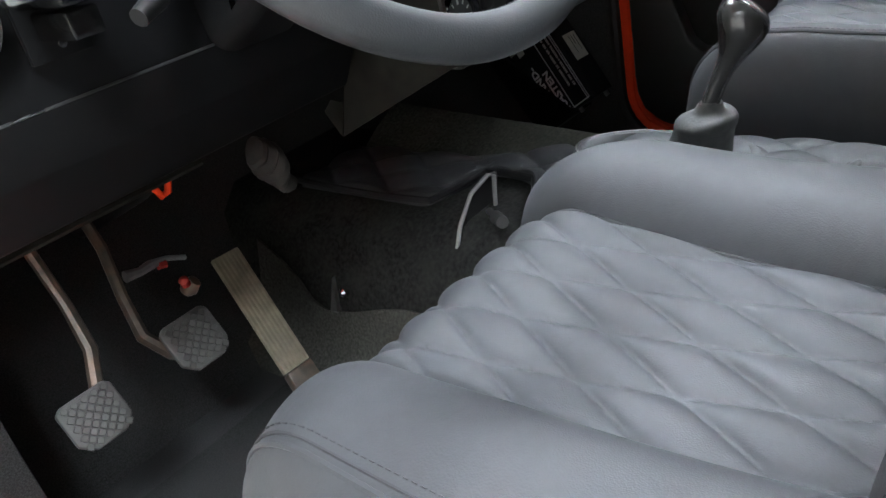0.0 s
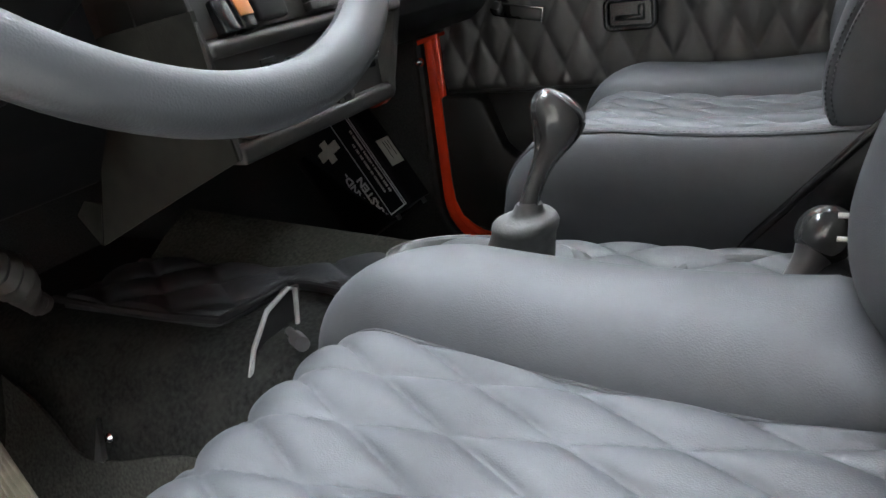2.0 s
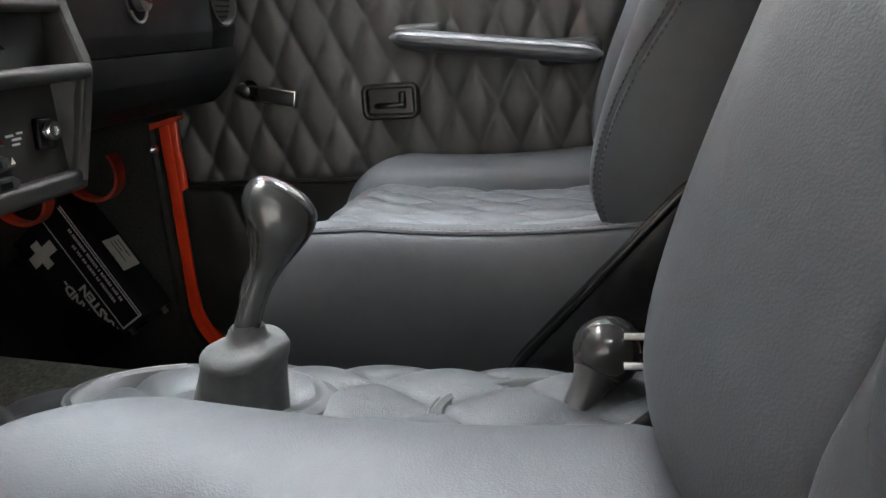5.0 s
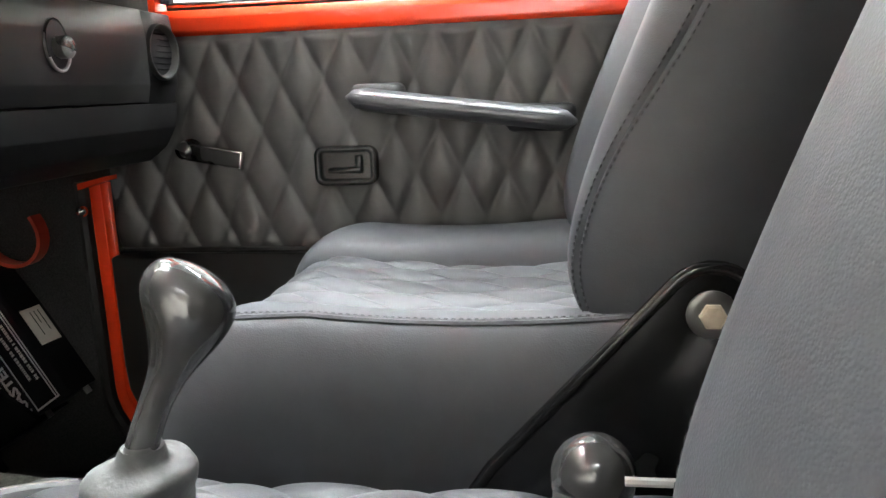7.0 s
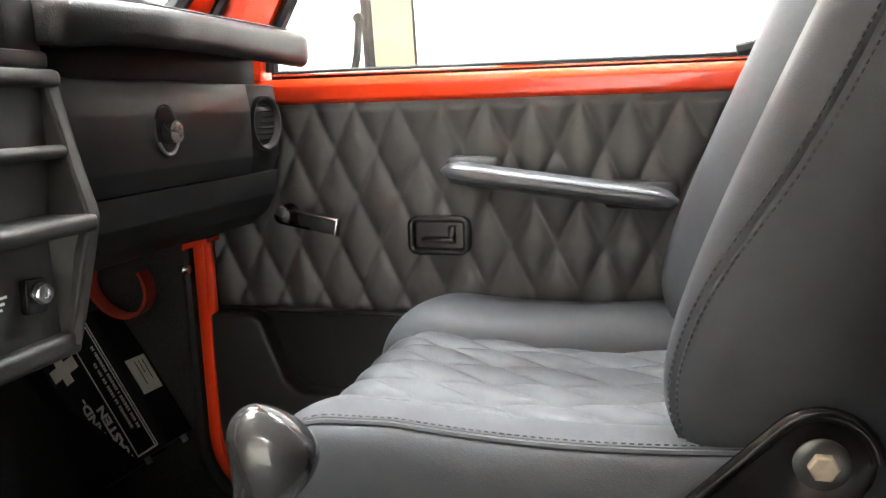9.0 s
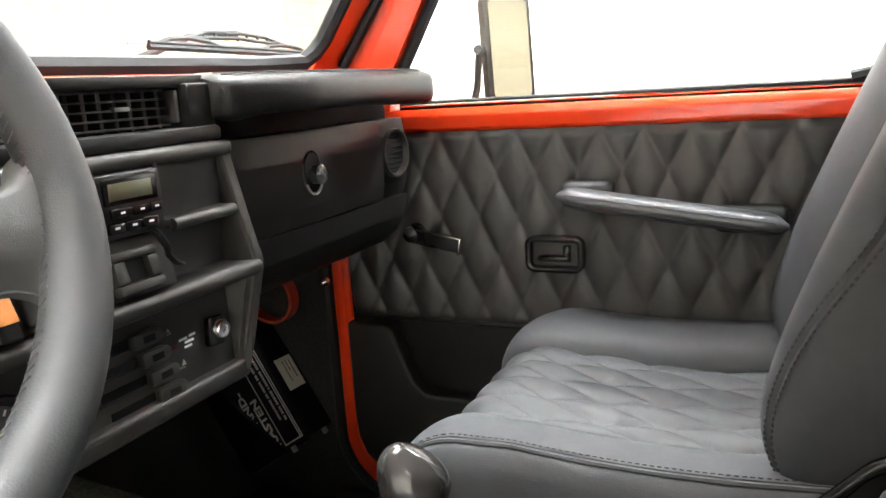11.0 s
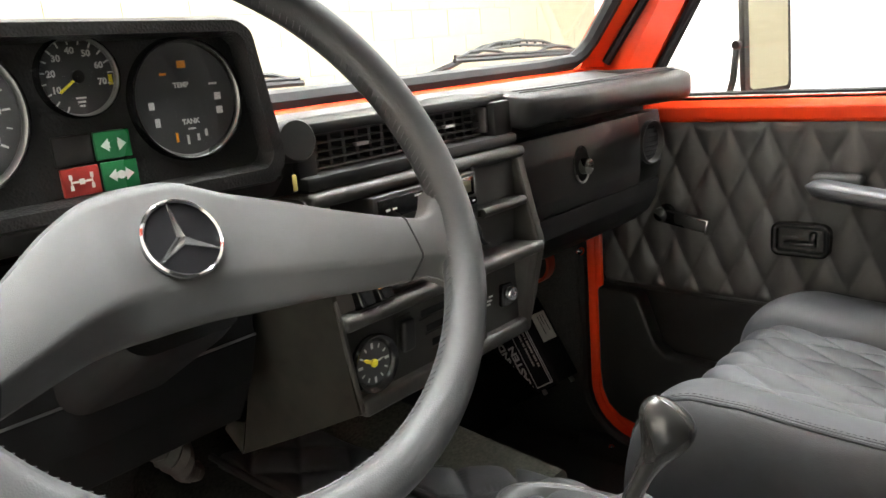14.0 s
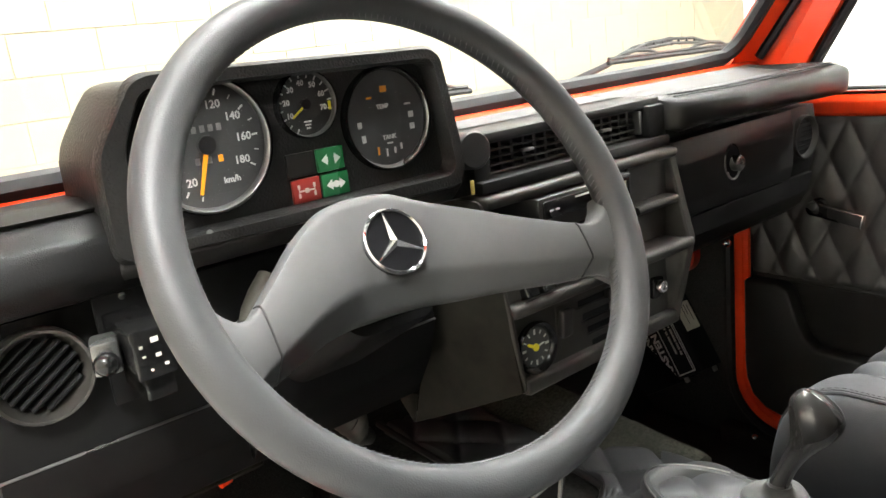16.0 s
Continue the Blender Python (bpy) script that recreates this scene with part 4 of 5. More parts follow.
stitches = [tube([(x, rim_front(x) + 0.030 - 0.004 * side, 0.8092), (x + 0.0035, rim_front(x + 0.0035) + 0.030 + 0.004 * side, 0.8094)], 0.0007, 4) for x in span(0.175, 0.585, 72) for side in (-1, 1)]
part("stitching", join(*stitches), STITCH, pad)
part("seam", tube([(x, rim_front(x) + 0.019, 0.8072) for x in span(0.172, 0.592, 24)], 0.0008, 5), STITCH, pad)
# glove box and lower panel
part("groove_panel", rbox(0.17, 0.63, 0.228, 0.27, 0.735, 0.778, 0.002), KNEE, dash)
gb = part("glovebox_lid", prism([(0.197, 0.737), (0.192, 0.70), (0.193, 0.640), (0.198, 0.6165), (0.26, 0.6165), (0.26, 0.737)], "x", 0.168, 0.548, 0.002), LIDBLACK, dash, "smooth black glove box lid")
part("lower_panel", prism([(0.1985, 0.615), (0.206, 0.58), (0.222, 0.553), (0.25, 0.532), (0.30, 0.528), (0.30, 0.615)], "x", 0.168, 0.63, 0.002), LIDBLACK, dash)
part("end_panel", prism([(0.200, 0.737), (0.195, 0.70), (0.197, 0.64), (0.206, 0.615), (0.26, 0.615), (0.26, 0.737)], "x", 0.551, 0.632, 0.002), LIDBLACK, dash)
gm = facing((0.354, 0.1905, 0.683), (0, -1, 0.02))
part("lock_recess", ring([(0.020, -0.006), (0.0235, 0.0), (0.0245, 0.0010), (0.025, -0.002)], 28, gm @ Matrix.Diagonal((0.82, 1.15, 1, 1))), DIMSTEEL, gb, "worn oval lock ring")
part("lock_dish", moved(lathe([(0.0225, -0.001), (0.0225, 0.0006)], 28), gm @ Matrix.Diagonal((0.82, 1.15, 1, 1))), BOXBLACK, gb)
# Brighter steel laid on the lower arc only, as the ring's glint.
part("lock_glint", tube([gm @ Vector((0.0205 * math.cos(radians(a)), 0.0285 * math.sin(radians(a)), 0.0016)) for a in range(-150, 1, 15)], 0.0016, 6), STEEL, gb, "bright steel arc for the glint on the lower edge")
part("lock_knob", lathe([(0.012, 0.0), (0.0125, 0.012), (0.0105, 0.014), (0.006, 0.0145), (0.0055, 0.013), (0.001, 0.013)], 20, gm @ pose(0.002, -0.003, 0)), DIMSTEEL, gb, "worn metal lock knob")


def round_vent(name, at, normal, r, label, slats=7, tilt=0):
    m = facing(at, normal)
    v = part(name, join(ring([(r, -0.012), (r * 1.04, 0.003), (r * 1.00, 0.007), (r * 0.94, 0.006), (r * 0.76, -0.008), (r * 0.75, -0.03)], 36, m), moved(lathe([(r * 0.82, -0.032), (r * 0.82, -0.030)], 36), m)), VENTRING, dash, label)
    for k in range(slats):
        o = (k - (slats - 1) / 2) * (1.5 * r / slats)
        w = math.sqrt(max(1e-6, (0.79 * r) ** 2 - o * o))
        part("slat", moved(rbox(-w, w, -0.0012, 0.0012, -0.018, 0.0, 0.0006, 1), m @ pose(0, 0, 0, 0, 0, tilt) @ pose(0, o, 0, 25, 0, 0)), KNEE, v)
    return v


round_vent("side_vent", (0.588, 0.195, 0.684), (-0.05, -1, 0), 0.037, "round side air vent with a scuffed dark ring")
# centre vents
vent = part("vent_frame", join(rbox(-0.185, 0.166, 0.185, 0.26, 0.796, 0.809, 0.004), rbox(-0.185, 0.166, 0.17, 0.26, 0.742, 0.757, 0.004),
                               rbox(-0.185, -0.160, 0.182, 0.26, 0.75, 0.80, 0.003), rbox(0.128, 0.166, 0.176, 0.26, 0.75, 0.80, 0.004), rbox(-0.02, -0.008, 0.19, 0.26, 0.75, 0.80, 0.002), rbox(-0.185, 0.166, 0.245, 0.262, 0.742, 0.809, 0)), LIDBLACK, dash, "black centre air vent surround")
for x0, x1 in ((-0.157, -0.022), (-0.006, 0.118)):
    for k in range(5):
        z = 0.7605 + 0.0085 * k
        part("slat", rbox(x0, x1, 0.192 + 0.0012 * k, 0.225, z - 0.0011, z + 0.0011, 0.0005, 1), CONSOLE, vent)
    for k in range(7):
        x = x0 + (x1 - x0) * (k + 0.5) / 7
        part("slat", rbox(x - 0.0026, x + 0.0026, 0.198, 0.240, 0.757, 0.797, 0.0008, 1), PLASTIC, vent)
    part("vent_tab", rbox((x0 + x1) / 2 - 0.009, (x0 + x1) / 2 + 0.009, 0.189, 0.196, 0.7765, 0.7805, 0.0008), STEEL, vent)
part("vent_wheel", rbox(0.121, 0.126, 0.186, 0.22, 0.762, 0.794, 0.002), STEEL, vent, "ridged vent wheel")
part("heater_knob", lathe([(0.021, -0.03), (0.021, 0.010), (0.019, 0.013), (0.002, 0.0135)], 28, facing((-0.197, 0.172, 0.796), (-0.15, -1, 0.1))), PLASTIC, dash, "round black knob")
part("knob_tag", rbox(-0.2115, -0.2065, 0.158, 0.16, 0.750, 0.766, 0.001), TAG, dash, "small dull yellow tag")
part("left_filler", prism([(0.19, 0.742), (0.19, 0.80), (0.26, 0.80), (0.26, 0.742)], "x", -0.23, -0.185, 0.002), PLASTIC, dash)

# centre console
def console_x(side, z):
    """The outer faces of the console, drawn in towards its foot."""
    k = max(0.0, min(1.0, (0.612 - z) / 0.112))
    return -0.194 + 0.026 * k if side < 0 else 0.170 - 0.026 * k


SIDE = softened([(0.168, 0.737), (0.148, 0.655), (0.136, 0.612), (0.144, 0.54), (0.150, 0.496), (0.30, 0.496), (0.30, 0.737)], 0.010, 4)
con = part("console_back", loft([[(console_x(-1, z) + 0.008, y, z), (console_x(1, z) - 0.008, y, z)] + [(console_x(1, z) - 0.008, 0.27, z), (console_x(-1, z) + 0.008, 0.27, z)] for z, y in ((0.50, 0.225), (0.612, 0.225), (0.735, 0.225))]), CONSOLE, dash, "worn olive black moulded centre console")
for side, deep in ((-1, 0.005), (1, 0.016)):
    wall = loft([[(console_x(side, z) - side * d, y, z) for y, z in SIDE] for d in (deep, deep - 0.002, 0.002, 0.0)])
    bmesh.ops.bevel(wall, geom=[ed for ed in wall.edges if len(ed.link_faces) == 2 and ed.calc_face_angle(0) > 1.2], offset=deep / 4, segments=3, profile=0.5, affect="EDGES")
    part("console_side", wall, CONSOLE, con)
for y0, z0, z1 in ((0.158, 0.726, 0.741), (0.133, 0.600, 0.616), (0.146, 0.493, 0.514)):
    part("console_bar", rbox(console_x(-1, z0) + 0.003, console_x(1, z0) - 0.003, y0, 0.26, z0, z1, 0.006, 3), CONSOLE, con)
part("shelf", tube([(0.060, 0.152, 0.671), (0.150, 0.154, 0.671)], 0.006, 12), CONSOLE, con)
part("shelf", rbox(0.058, 0.155, 0.153, 0.23, 0.666, 0.676, 0.002), CONSOLE, con)
part("divider", rbox(0.0515, 0.058, 0.158, 0.23, 0.612, 0.73, 0.002), CONSOLE, con)
# The light dash top colour offsets the shade inside the pocket.
part("pocket_back", rbox(0.058, 0.155, 0.173, 0.226, 0.615, 0.73, 0), DUSTYLIT, con, "dusty grey pocket back, lightened to offset its shade")
part("blank_panel", prism([(0.158, 0.668), (0.146, 0.618), (0.22, 0.618), (0.22, 0.668)], "x", -0.184, 0.0515, 0.001), CONSOLE, con)
ctl = part("control_panel", loft([[(console_x(-1, z) + 0.007, y, z), (0.129, y, z), (0.129, 0.23, z), (console_x(-1, z) + 0.007, 0.23, z)] for y, z in ((0.158, 0.502), (0.160, 0.602))]), CONSOLE, con, "black heater control panel")
part("panel_cheek", loft([[(0.1288, 0.1575 + 0.002 * k, z), (console_x(1, z) - 0.013, 0.141, z), (console_x(1, z) - 0.008, 0.22, z), (0.1288, 0.22, z)] for k, z in ((0, 0.503), (1, 0.602))]), CONSOLE, con)


def cpl(x, z):
    """A frame on the control panel, facing the seats."""
    return facing((x, 0.158 + 0.02 * (z - 0.502), z), (0, -1, 0.02))


# clock
cm = cpl(-0.1375, 0.5465)
part("clock_bezel", ring([(0.032, -0.002), (0.0335, 0.005), (0.0315, 0.0085), (0.0285, 0.007), (0.0245, 0.002), (0.0245, -0.002)], 40, cm), PLASTIC_GLOSS, ctl, "black clock bezel")
clk = part("clock_face", lathe([(0.0268, -0.001), (0.0268, 0.0015)], 36, cm), FACE, ctl, "black clock face with white marks")
for k in range(12):
    w, ln = (0.0015, 0.0032) if k % 3 == 0 else (0.0009, 0.0024)
    part("hour_mark", moved(rbox(-w, w, -ln, ln, 0.0015, 0.0019, 0), cm @ pose(0, 0, 0, 0, 0, -30 * k) @ pose(0, 0.0195, 0)), FACELIGHT, clk)
for ang, ln, w in ((62, 0.0165, 0.0021), (-81, 0.0160, 0.0010)):
    part("clock_hand", moved(prism([(-w, -0.004), (w, -0.004), (w, ln - 0.004), (0, ln), (-w, ln - 0.004)], "z", 0.0020, 0.0026), cm @ pose(0, 0, 0, 0, 0, ang)), YELLOW if ang > 0 else FACELIGHT, clk)
part("hand_hub", lathe([(0.0048, 0.0016), (0.0048, 0.0032), (0.001, 0.0035)], 14, cm), YELLOW, clk)
# heater sliders: dark slots, tongued knobs whose square hollow's shade is a black plate
for k in range(4):
    z = 0.576 - 0.0195 * k
    x = 0.010 + 0.007 * k
    part("slider_slot", moved(rbox(-0.036, 0.030, -0.0042, 0.0042, -0.002, 0.0008, 0.001), cpl(x - 0.030, z)), BOXBLACK, ctl)
    part("slot_lip", moved(rbox(-0.040, 0.062, -0.0066, -0.0048, 0.0, 0.0036, 0.0006), cpl(x - 0.030, z)), CONSOLE, ctl)
    knob = part("slider_knob", moved(prism([(-0.016, -0.0070), (0.013, -0.0070), (0.019, -0.0035), (0.019, 0.0035), (0.013, 0.0070), (-0.016, 0.0070)], "z", 0.0, 0.010, 0.0025, 2), cpl(x, z)), CONSOLE, ctl)
    part("knob_hollow_shade", moved(rbox(-0.007, 0.007, -0.0032, 0.0032, 0.0095, 0.0104, 0), cpl(x + 0.001, z)), BOXBLACK, knob)
part("fan_plate", moved(rbox(-0.0125, 0.0125, -0.0225, 0.0225, 0.0, 0.0022, 0.001), cpl(-0.086, 0.563)), CONSOLE, ctl)
part("fan_switch", moved(prism([(-0.010, -0.019), (0.010, -0.019), (0.010, 0.019), (-0.010, 0.019)], "z", 0.0, 0.011, 0.004, 3), cpl(-0.086, 0.563) @ pose(0, 0, 0, 7, 0, 0)), PLASTIC, ctl)
for x, z, w, h, mm_ in ((0.060, 0.558, 0.0050, 0.0011, FACELIGHT), (0.068, 0.554, 0.0060, 0.0011, FACELIGHT), (0.066, 0.5495, 0.0050, 0.0010, FACELIGHT), (0.073, 0.559, 0.0040, 0.0010, FACELIGHT), (0.049, 0.554, 0.0018, 0.0018, REDL)):
    part("printed_mark", moved(rbox(-w, w, -h, h, 0.0, 0.0005, 0), cpl(x, z)), mm_, ctl)
for x, z in ((0.043, 0.571), (0.057, 0.536)):
    part("printed_mark", moved(prism([(-0.003, -0.003), (0.003, -0.003), (0.0, 0.003)], "z", 0.0, 0.0005), cpl(x, z)), LABEL, ctl)
lt = cpl(0.102, 0.555)
part("lighter_base", moved(prism([(-0.014, -0.015), (0.009, -0.017), (0.011, 0.013), (-0.011, 0.015)], "z", -0.001, 0.008, 0.003, 2), lt), PLASTIC_GLOSS, ctl)
part("cigarette_lighter", lathe([(0.0095, 0.006), (0.0095, 0.013), (0.008, 0.015), (0.0045, 0.0152), (0.004, 0.013), (0.0005, 0.013)], 20, lt @ pose(0.001, 0.001, 0)), CHROME, ctl, "bright metal lighter knob")
# rocker switches below the radio
for k in range(2):
    rm = facing((-0.153 + 0.0265 * k, 0.148, 0.633), (0, -0.96, 0.25)) @ pose(0, 0, 0, -8, 0, 0)
    sw = part("rocker_switch", moved(rbox(-0.0105, 0.0105, -0.017, 0.017, -0.008, 0.009, 0.003, 3), rm), PLASTIC_GLOSS, con)
    part("switch_foot", moved(rbox(-0.0125, 0.0125, -0.0215, -0.0185, -0.008, 0.003, 0.001), rm), BOXBLACK, sw)
    if k == 1:
        part("orange_lens", moved(rbox(-0.0100, 0.0100, -0.004, 0.0162, 0.0085, 0.0102, 0.0008), rm), HAZARD, sw, "orange hazard lens")
part("blank_cover", moved(rbox(-0.024, 0.024, -0.016, 0.016, -0.008, 0.008, 0.004, 3), facing((-0.083, 0.150, 0.638), (0, -0.96, 0.25))), PLASTIC, con)
fm = facing((0.005, 0.149, 0.640), (0, -0.97, 0.23))
part("switch_frame", join(*[moved(rbox(*q, -0.006, 0.008, 0.003, 2), fm) for q in ((-0.026, 0.026, -0.019, -0.009), (-0.026, 0.026, 0.011, 0.019), (-0.026, -0.012, -0.009, 0.011), (0.012, 0.026, -0.009, 0.011))]), CONSOLE, con, "worn square switch surround")
part("switch_hollow", moved(rbox(-0.012, 0.012, -0.009, 0.011, -0.006, 0.001, 0), fm), BOXBLACK, con)
# radio
radio = thing("car_radio", (-0.03, 0.15, 0.67), "black car radio with small buttons set in the console", "radio")
part("radio_body", rbox(-0.120, 0.0505, 0.150, 0.222, 0.6705, 0.7255, 0.002), PLASTIC, radio)
part("display_frame", rbox(-0.016, 0.044, 0.148, 0.152, 0.6995, 0.722, 0.001), PLASTIC_GLOSS, radio)
part("display", rbox(-0.011, 0.037, 0.1472, 0.150, 0.7035, 0.7180, 0.0006), DISPLAYM, radio, "dull green grey display")
part("tape_door", rbox(-0.114, -0.022, 0.1475, 0.152, 0.700, 0.7215, 0.0012), PLASTIC_GLOSS, radio)
part("brand_bar", rbox(-0.060, -0.034, 0.1468, 0.148, 0.7165, 0.7185, 0), FACELIGHT, radio)
for x in (-0.102, -0.092):
    part("printed_mark", rbox(x - 0.003, x + 0.003, 0.1468, 0.148, 0.7085, 0.7105, 0), FACELIGHT, radio)
for k in range(8):
    x = -0.104 + 0.0192 * k
    key = part("button", rbox(x - 0.0085, x + 0.0085, 0.1462, 0.152, 0.6755, 0.6845, 0.0012), PLASTIC_GLOSS, radio)
    part("printed_mark", rbox(x - 0.003, x + 0.002, 0.1456, 0.1464, 0.6795, 0.6815, 0), FACELIGHT, key)
for x, w in ((0.000, 0.011), (0.022, 0.009), (0.039, 0.0065)):
    key = part("button", rbox(x - w, x + w, 0.1465, 0.152, 0.6880, 0.6965, 0.0012), PLASTIC_GLOSS, radio)
    part("printed_mark", rbox(x - 0.0022, x + 0.0022, 0.1459, 0.1467, 0.6918, 0.6934, 0), FACELIGHT, key)
solo("cable", tube([(0.036, 0.156, 0.672), (0.036, 0.146, 0.666), (0.040, 0.142, 0.655), (0.041, 0.143, 0.647), (0.046, 0.141, 0.639), (0.055, 0.142, 0.6345), (0.062, 0.146, 0.634)], [0.0032, 0.0036, 0.0034, 0.003, 0.003, 0.0022, 0.0012], 8), BOXBLACK, "short black cable hanging below the radio", "cable")

# olive cheek board between column and console
def cheek(u, v):
    front = Vector((-0.172, 0.151, 0.500)).lerp(Vector((-0.197, 0.142, 0.645)), v)
    rear = Vector((-0.206, 0.336, 0.414)).lerp(Vector((-0.224, 0.235, 0.632)), v)
    p = front.lerp(rear, u)
    return (p.x - 0.006 * math.sin(math.pi * u), p.y, p.z)


part("cheek_board", slab(cheek, span(0, 1, 10), span(0, 1, 10), (0.006, 0, 0)), OLIVE, dash, "worn olive grey trim board")
part("cheek_flange", slab(lambda u, v: (-0.2085 - 0.018 * v - 0.003 * u, 0.335 - 0.022 * u, 0.415 + 0.050 * u + 0.042 * v * (1 - 0.75 * u)), span(0, 1, 4), span(0, 1, 4), (0.003, 0.003, 0)), OLIVE, dash)
# driver side knee panel
part("knee_panel", join(
    prism([(0.195, 0.612), (0.215, 0.56), (0.25, 0.505), (0.27, 0.50), (0.27, 0.612)], "x", -0.70, -0.252, 0.003),
    prism([(0.215, 0.735), (0.1985, 0.6125), (0.27, 0.6125), (0.27, 0.735)], "x", -0.70, -0.252, 0.001)), KNEE, dash, "black knee panel")
# Metal tube added along the step edge to draw its bright line.
part("panel_joint", tube([(-0.70, 0.1972, 0.6122), (-0.2525, 0.1972, 0.6122)], 0.0014, 6), DIMSTEEL, dash, "thin metal line drawn along the panel step")
part("panel_edge", tube([(-0.69, 0.262, 0.498), (-0.46, 0.262, 0.498)], 0.004, 6), OLIVE, dash, "bare board edge")
part("left_pad", prism([(0.185, 0.742), (0.168, 0.765), (0.178, 0.793), (0.215, 0.808), (0.27, 0.81), (0.27, 0.745)], "x", -0.70, -0.52, 0.008, 3), PADBLACK, dash, "black grained dash pad")
round_vent("side_vent", (-0.651, 0.196, 0.690), (-0.05, -1, 0), 0.0395, "round black side air vent", 7, 35)
lsp = facing((-0.582, 0.196, 0.705), (0, -1, 0))
part("switch_plate", moved(rbox(-0.020, 0.030, -0.06, 0.045, -0.002, 0.004, 0.001), lsp), KNEE, dash)
sw = part("light_switch", join(moved(rbox(-0.016, 0.016, -0.020, 0.022, 0.0, 0.078, 0.003), lsp)), PLASTIC_GLOSS, dash, "black light switch block with white symbols")
part("wiper_switch", moved(rbox(-0.008, 0.018, -0.045, -0.024, 0.0, 0.06, 0.003), lsp), PLASTIC_GLOSS, dash)
for x, y, w, h in ((0.002, 0.012, 0.0040, 0.0030), (-0.009, 0.008, 0.0018, 0.0018), (-0.008, 0.0, 0.0018, 0.0012), (0.003, -0.001, 0.0028, 0.0022), (0.008, -0.010, 0.0022, 0.0018), (-0.004, -0.012, 0.0014, 0.0012)):
    part("printed_mark", moved(rbox(x - 0.75 * w, x + 0.75 * w, y - 0.7 * h, y + 0.7 * h, 0.078, 0.0785, 0.0002), lsp), LABEL, sw)
cube = facing((-0.612, 0.140, 0.706), (-0.25, -1, 0.05))
part("switch_collar", moved(rbox(-0.011, 0.011, -0.014, 0.014, -0.03, 0.003, 0.004), cube), DIMSTEEL, sw, "bright square switch collar")
part("switch_knob", lathe([(0.006, 0.002), (0.006, 0.008), (0.0085, 0.011), (0.0098, 0.016), (0.0085, 0.021), (0.005, 0.0245), (0.001, 0.0255)], 20, cube), PLASTIC_GLOSS, sw, "black ball switch knob")
for x, z in ((-0.578, 0.738), (-0.575, 0.655)):
    part("screw", lathe([(0.0035, 0), (0.0035, 0.0015), (0.002, 0.002)], 10, facing((x, 0.192, z), (0, -1, 0))), DIMSTEEL, dash)

# ---- instrument cluster ----
cl = thing("instrument_cluster", (-0.39, 0.2, 0.77), "black instrument cluster with three round gauges and warning lamps", "instrument cluster")
outer = [(-0.585, 0.768), (-0.583, 0.86), (-0.548, 0.912), (-0.535, 0.917), (-0.245, 0.912), (-0.232, 0.903), (-0.212, 0.783), (-0.222, 0.762)]
inner = [(-0.560, 0.781), (-0.558, 0.86), (-0.540, 0.896), (-0.532, 0.902), (-0.254, 0.898), (-0.246, 0.892), (-0.230, 0.789), (-0.238, 0.779)]
outer, inner = softened(outer, 0.016), softened(inner, 0.014)


def shifted(poly, y, grow=0.0):
    cx, cz = -0.395, 0.845
    return [(x + grow * (1 if x > cx else -1), y, z + grow * (1 if z > cz else -1)) for x, z in poly]


hood = loft([shifted(outer, 0.285, -0.022), shifted(outer, 0.165), shifted(outer, 0.158, -0.003), shifted(inner, 0.158, 0.002), shifted(inner, 0.163), shifted(inner, 0.190, -0.004)], caps=False)
part("hood", hood, HOODM, cl, "black grained cluster hood", angle=50)
part("face_plate", loft([shifted(outer, 0.30, -0.004), shifted(outer, 0.180, -0.008), shifted(outer, 0.176, -0.010)]), HOODM, cl, "black grained face")
GY = 0.176


def dial(name, x, z, r, label):
    m = facing((x, GY, z), (0, -1, 0))
    g = part(name, lathe([(r, -0.002), (r, 0.002)], 48, m), FACE, cl, label)
    part("bezel", ring([(r * 1.11, 0.0), (r * 1.11, 0.005), (r * 1.08, 0.010), (r * 1.055, 0.010), (r * 1.05, 0.004)], 48, m), PLASTIC_GLOSS, g, "glossy black bezel")
    part("bezel_ring", ring([(r * 1.055, 0.002), (r * 1.050, 0.008), (r * 1.025, 0.0068), (r * 0.995, 0.0025), (r * 0.995, 0.0015)], 48, m), DIMSTEEL, g, "dull metallic inner ring")
    lens = part("lens", lathe([(r * 0.99, 0.0060), (r * 0.99, 0.0066)], 48, m), LENS, g, "clear lens")
    lens.visible_shadow = False
    return g, m


def tick(g, m, ang, r0, r1, w, material=None):
    part("tick", moved(rbox(-w, w, r0, r1, 0.002, 0.0025, 0), m @ pose(0, 0, 0, 0, 0, -ang)), material or FACELIGHT, g)


def mark(g, m, words, x, y, size):
    part("numeral", moved(text_mesh(words, size, 0.0002, 0.00022), m @ pose(x, y, 0.0022)), FACELIGHT, g)


# speedometer: 0 to 180 km/h over 270 degrees
g, m = dial("speedometer", -0.488, 0.851, 0.0545, "black speedometer with white figures and orange needle")
for k in range(1, 19):
    ang = -182 + 16.8 * k
    tick(g, m, ang, 0.043 if k % 2 == 0 else 0.0445, 0.0485, 0.0008 if k % 2 == 0 else 0.0005)
for v in (20, 40, 60, 80, 100, 120, 140, 160, 180):
    a = radians(-182 + 1.68 * v)
    mark(g, m, str(v), 0.0350 * math.sin(a), 0.0350 * math.cos(a), 0.0098)
mark(g, m, "km/h", 0.018, -0.033, 0.0078)
for k in range(5):
    part("counter", moved(rbox(-0.0022, 0.0022, -0.003, 0.003, 0.002, 0.0024, 0), m @ pose(-0.016 + 0.0075 * k, 0.014, 0)), STEEL, g)
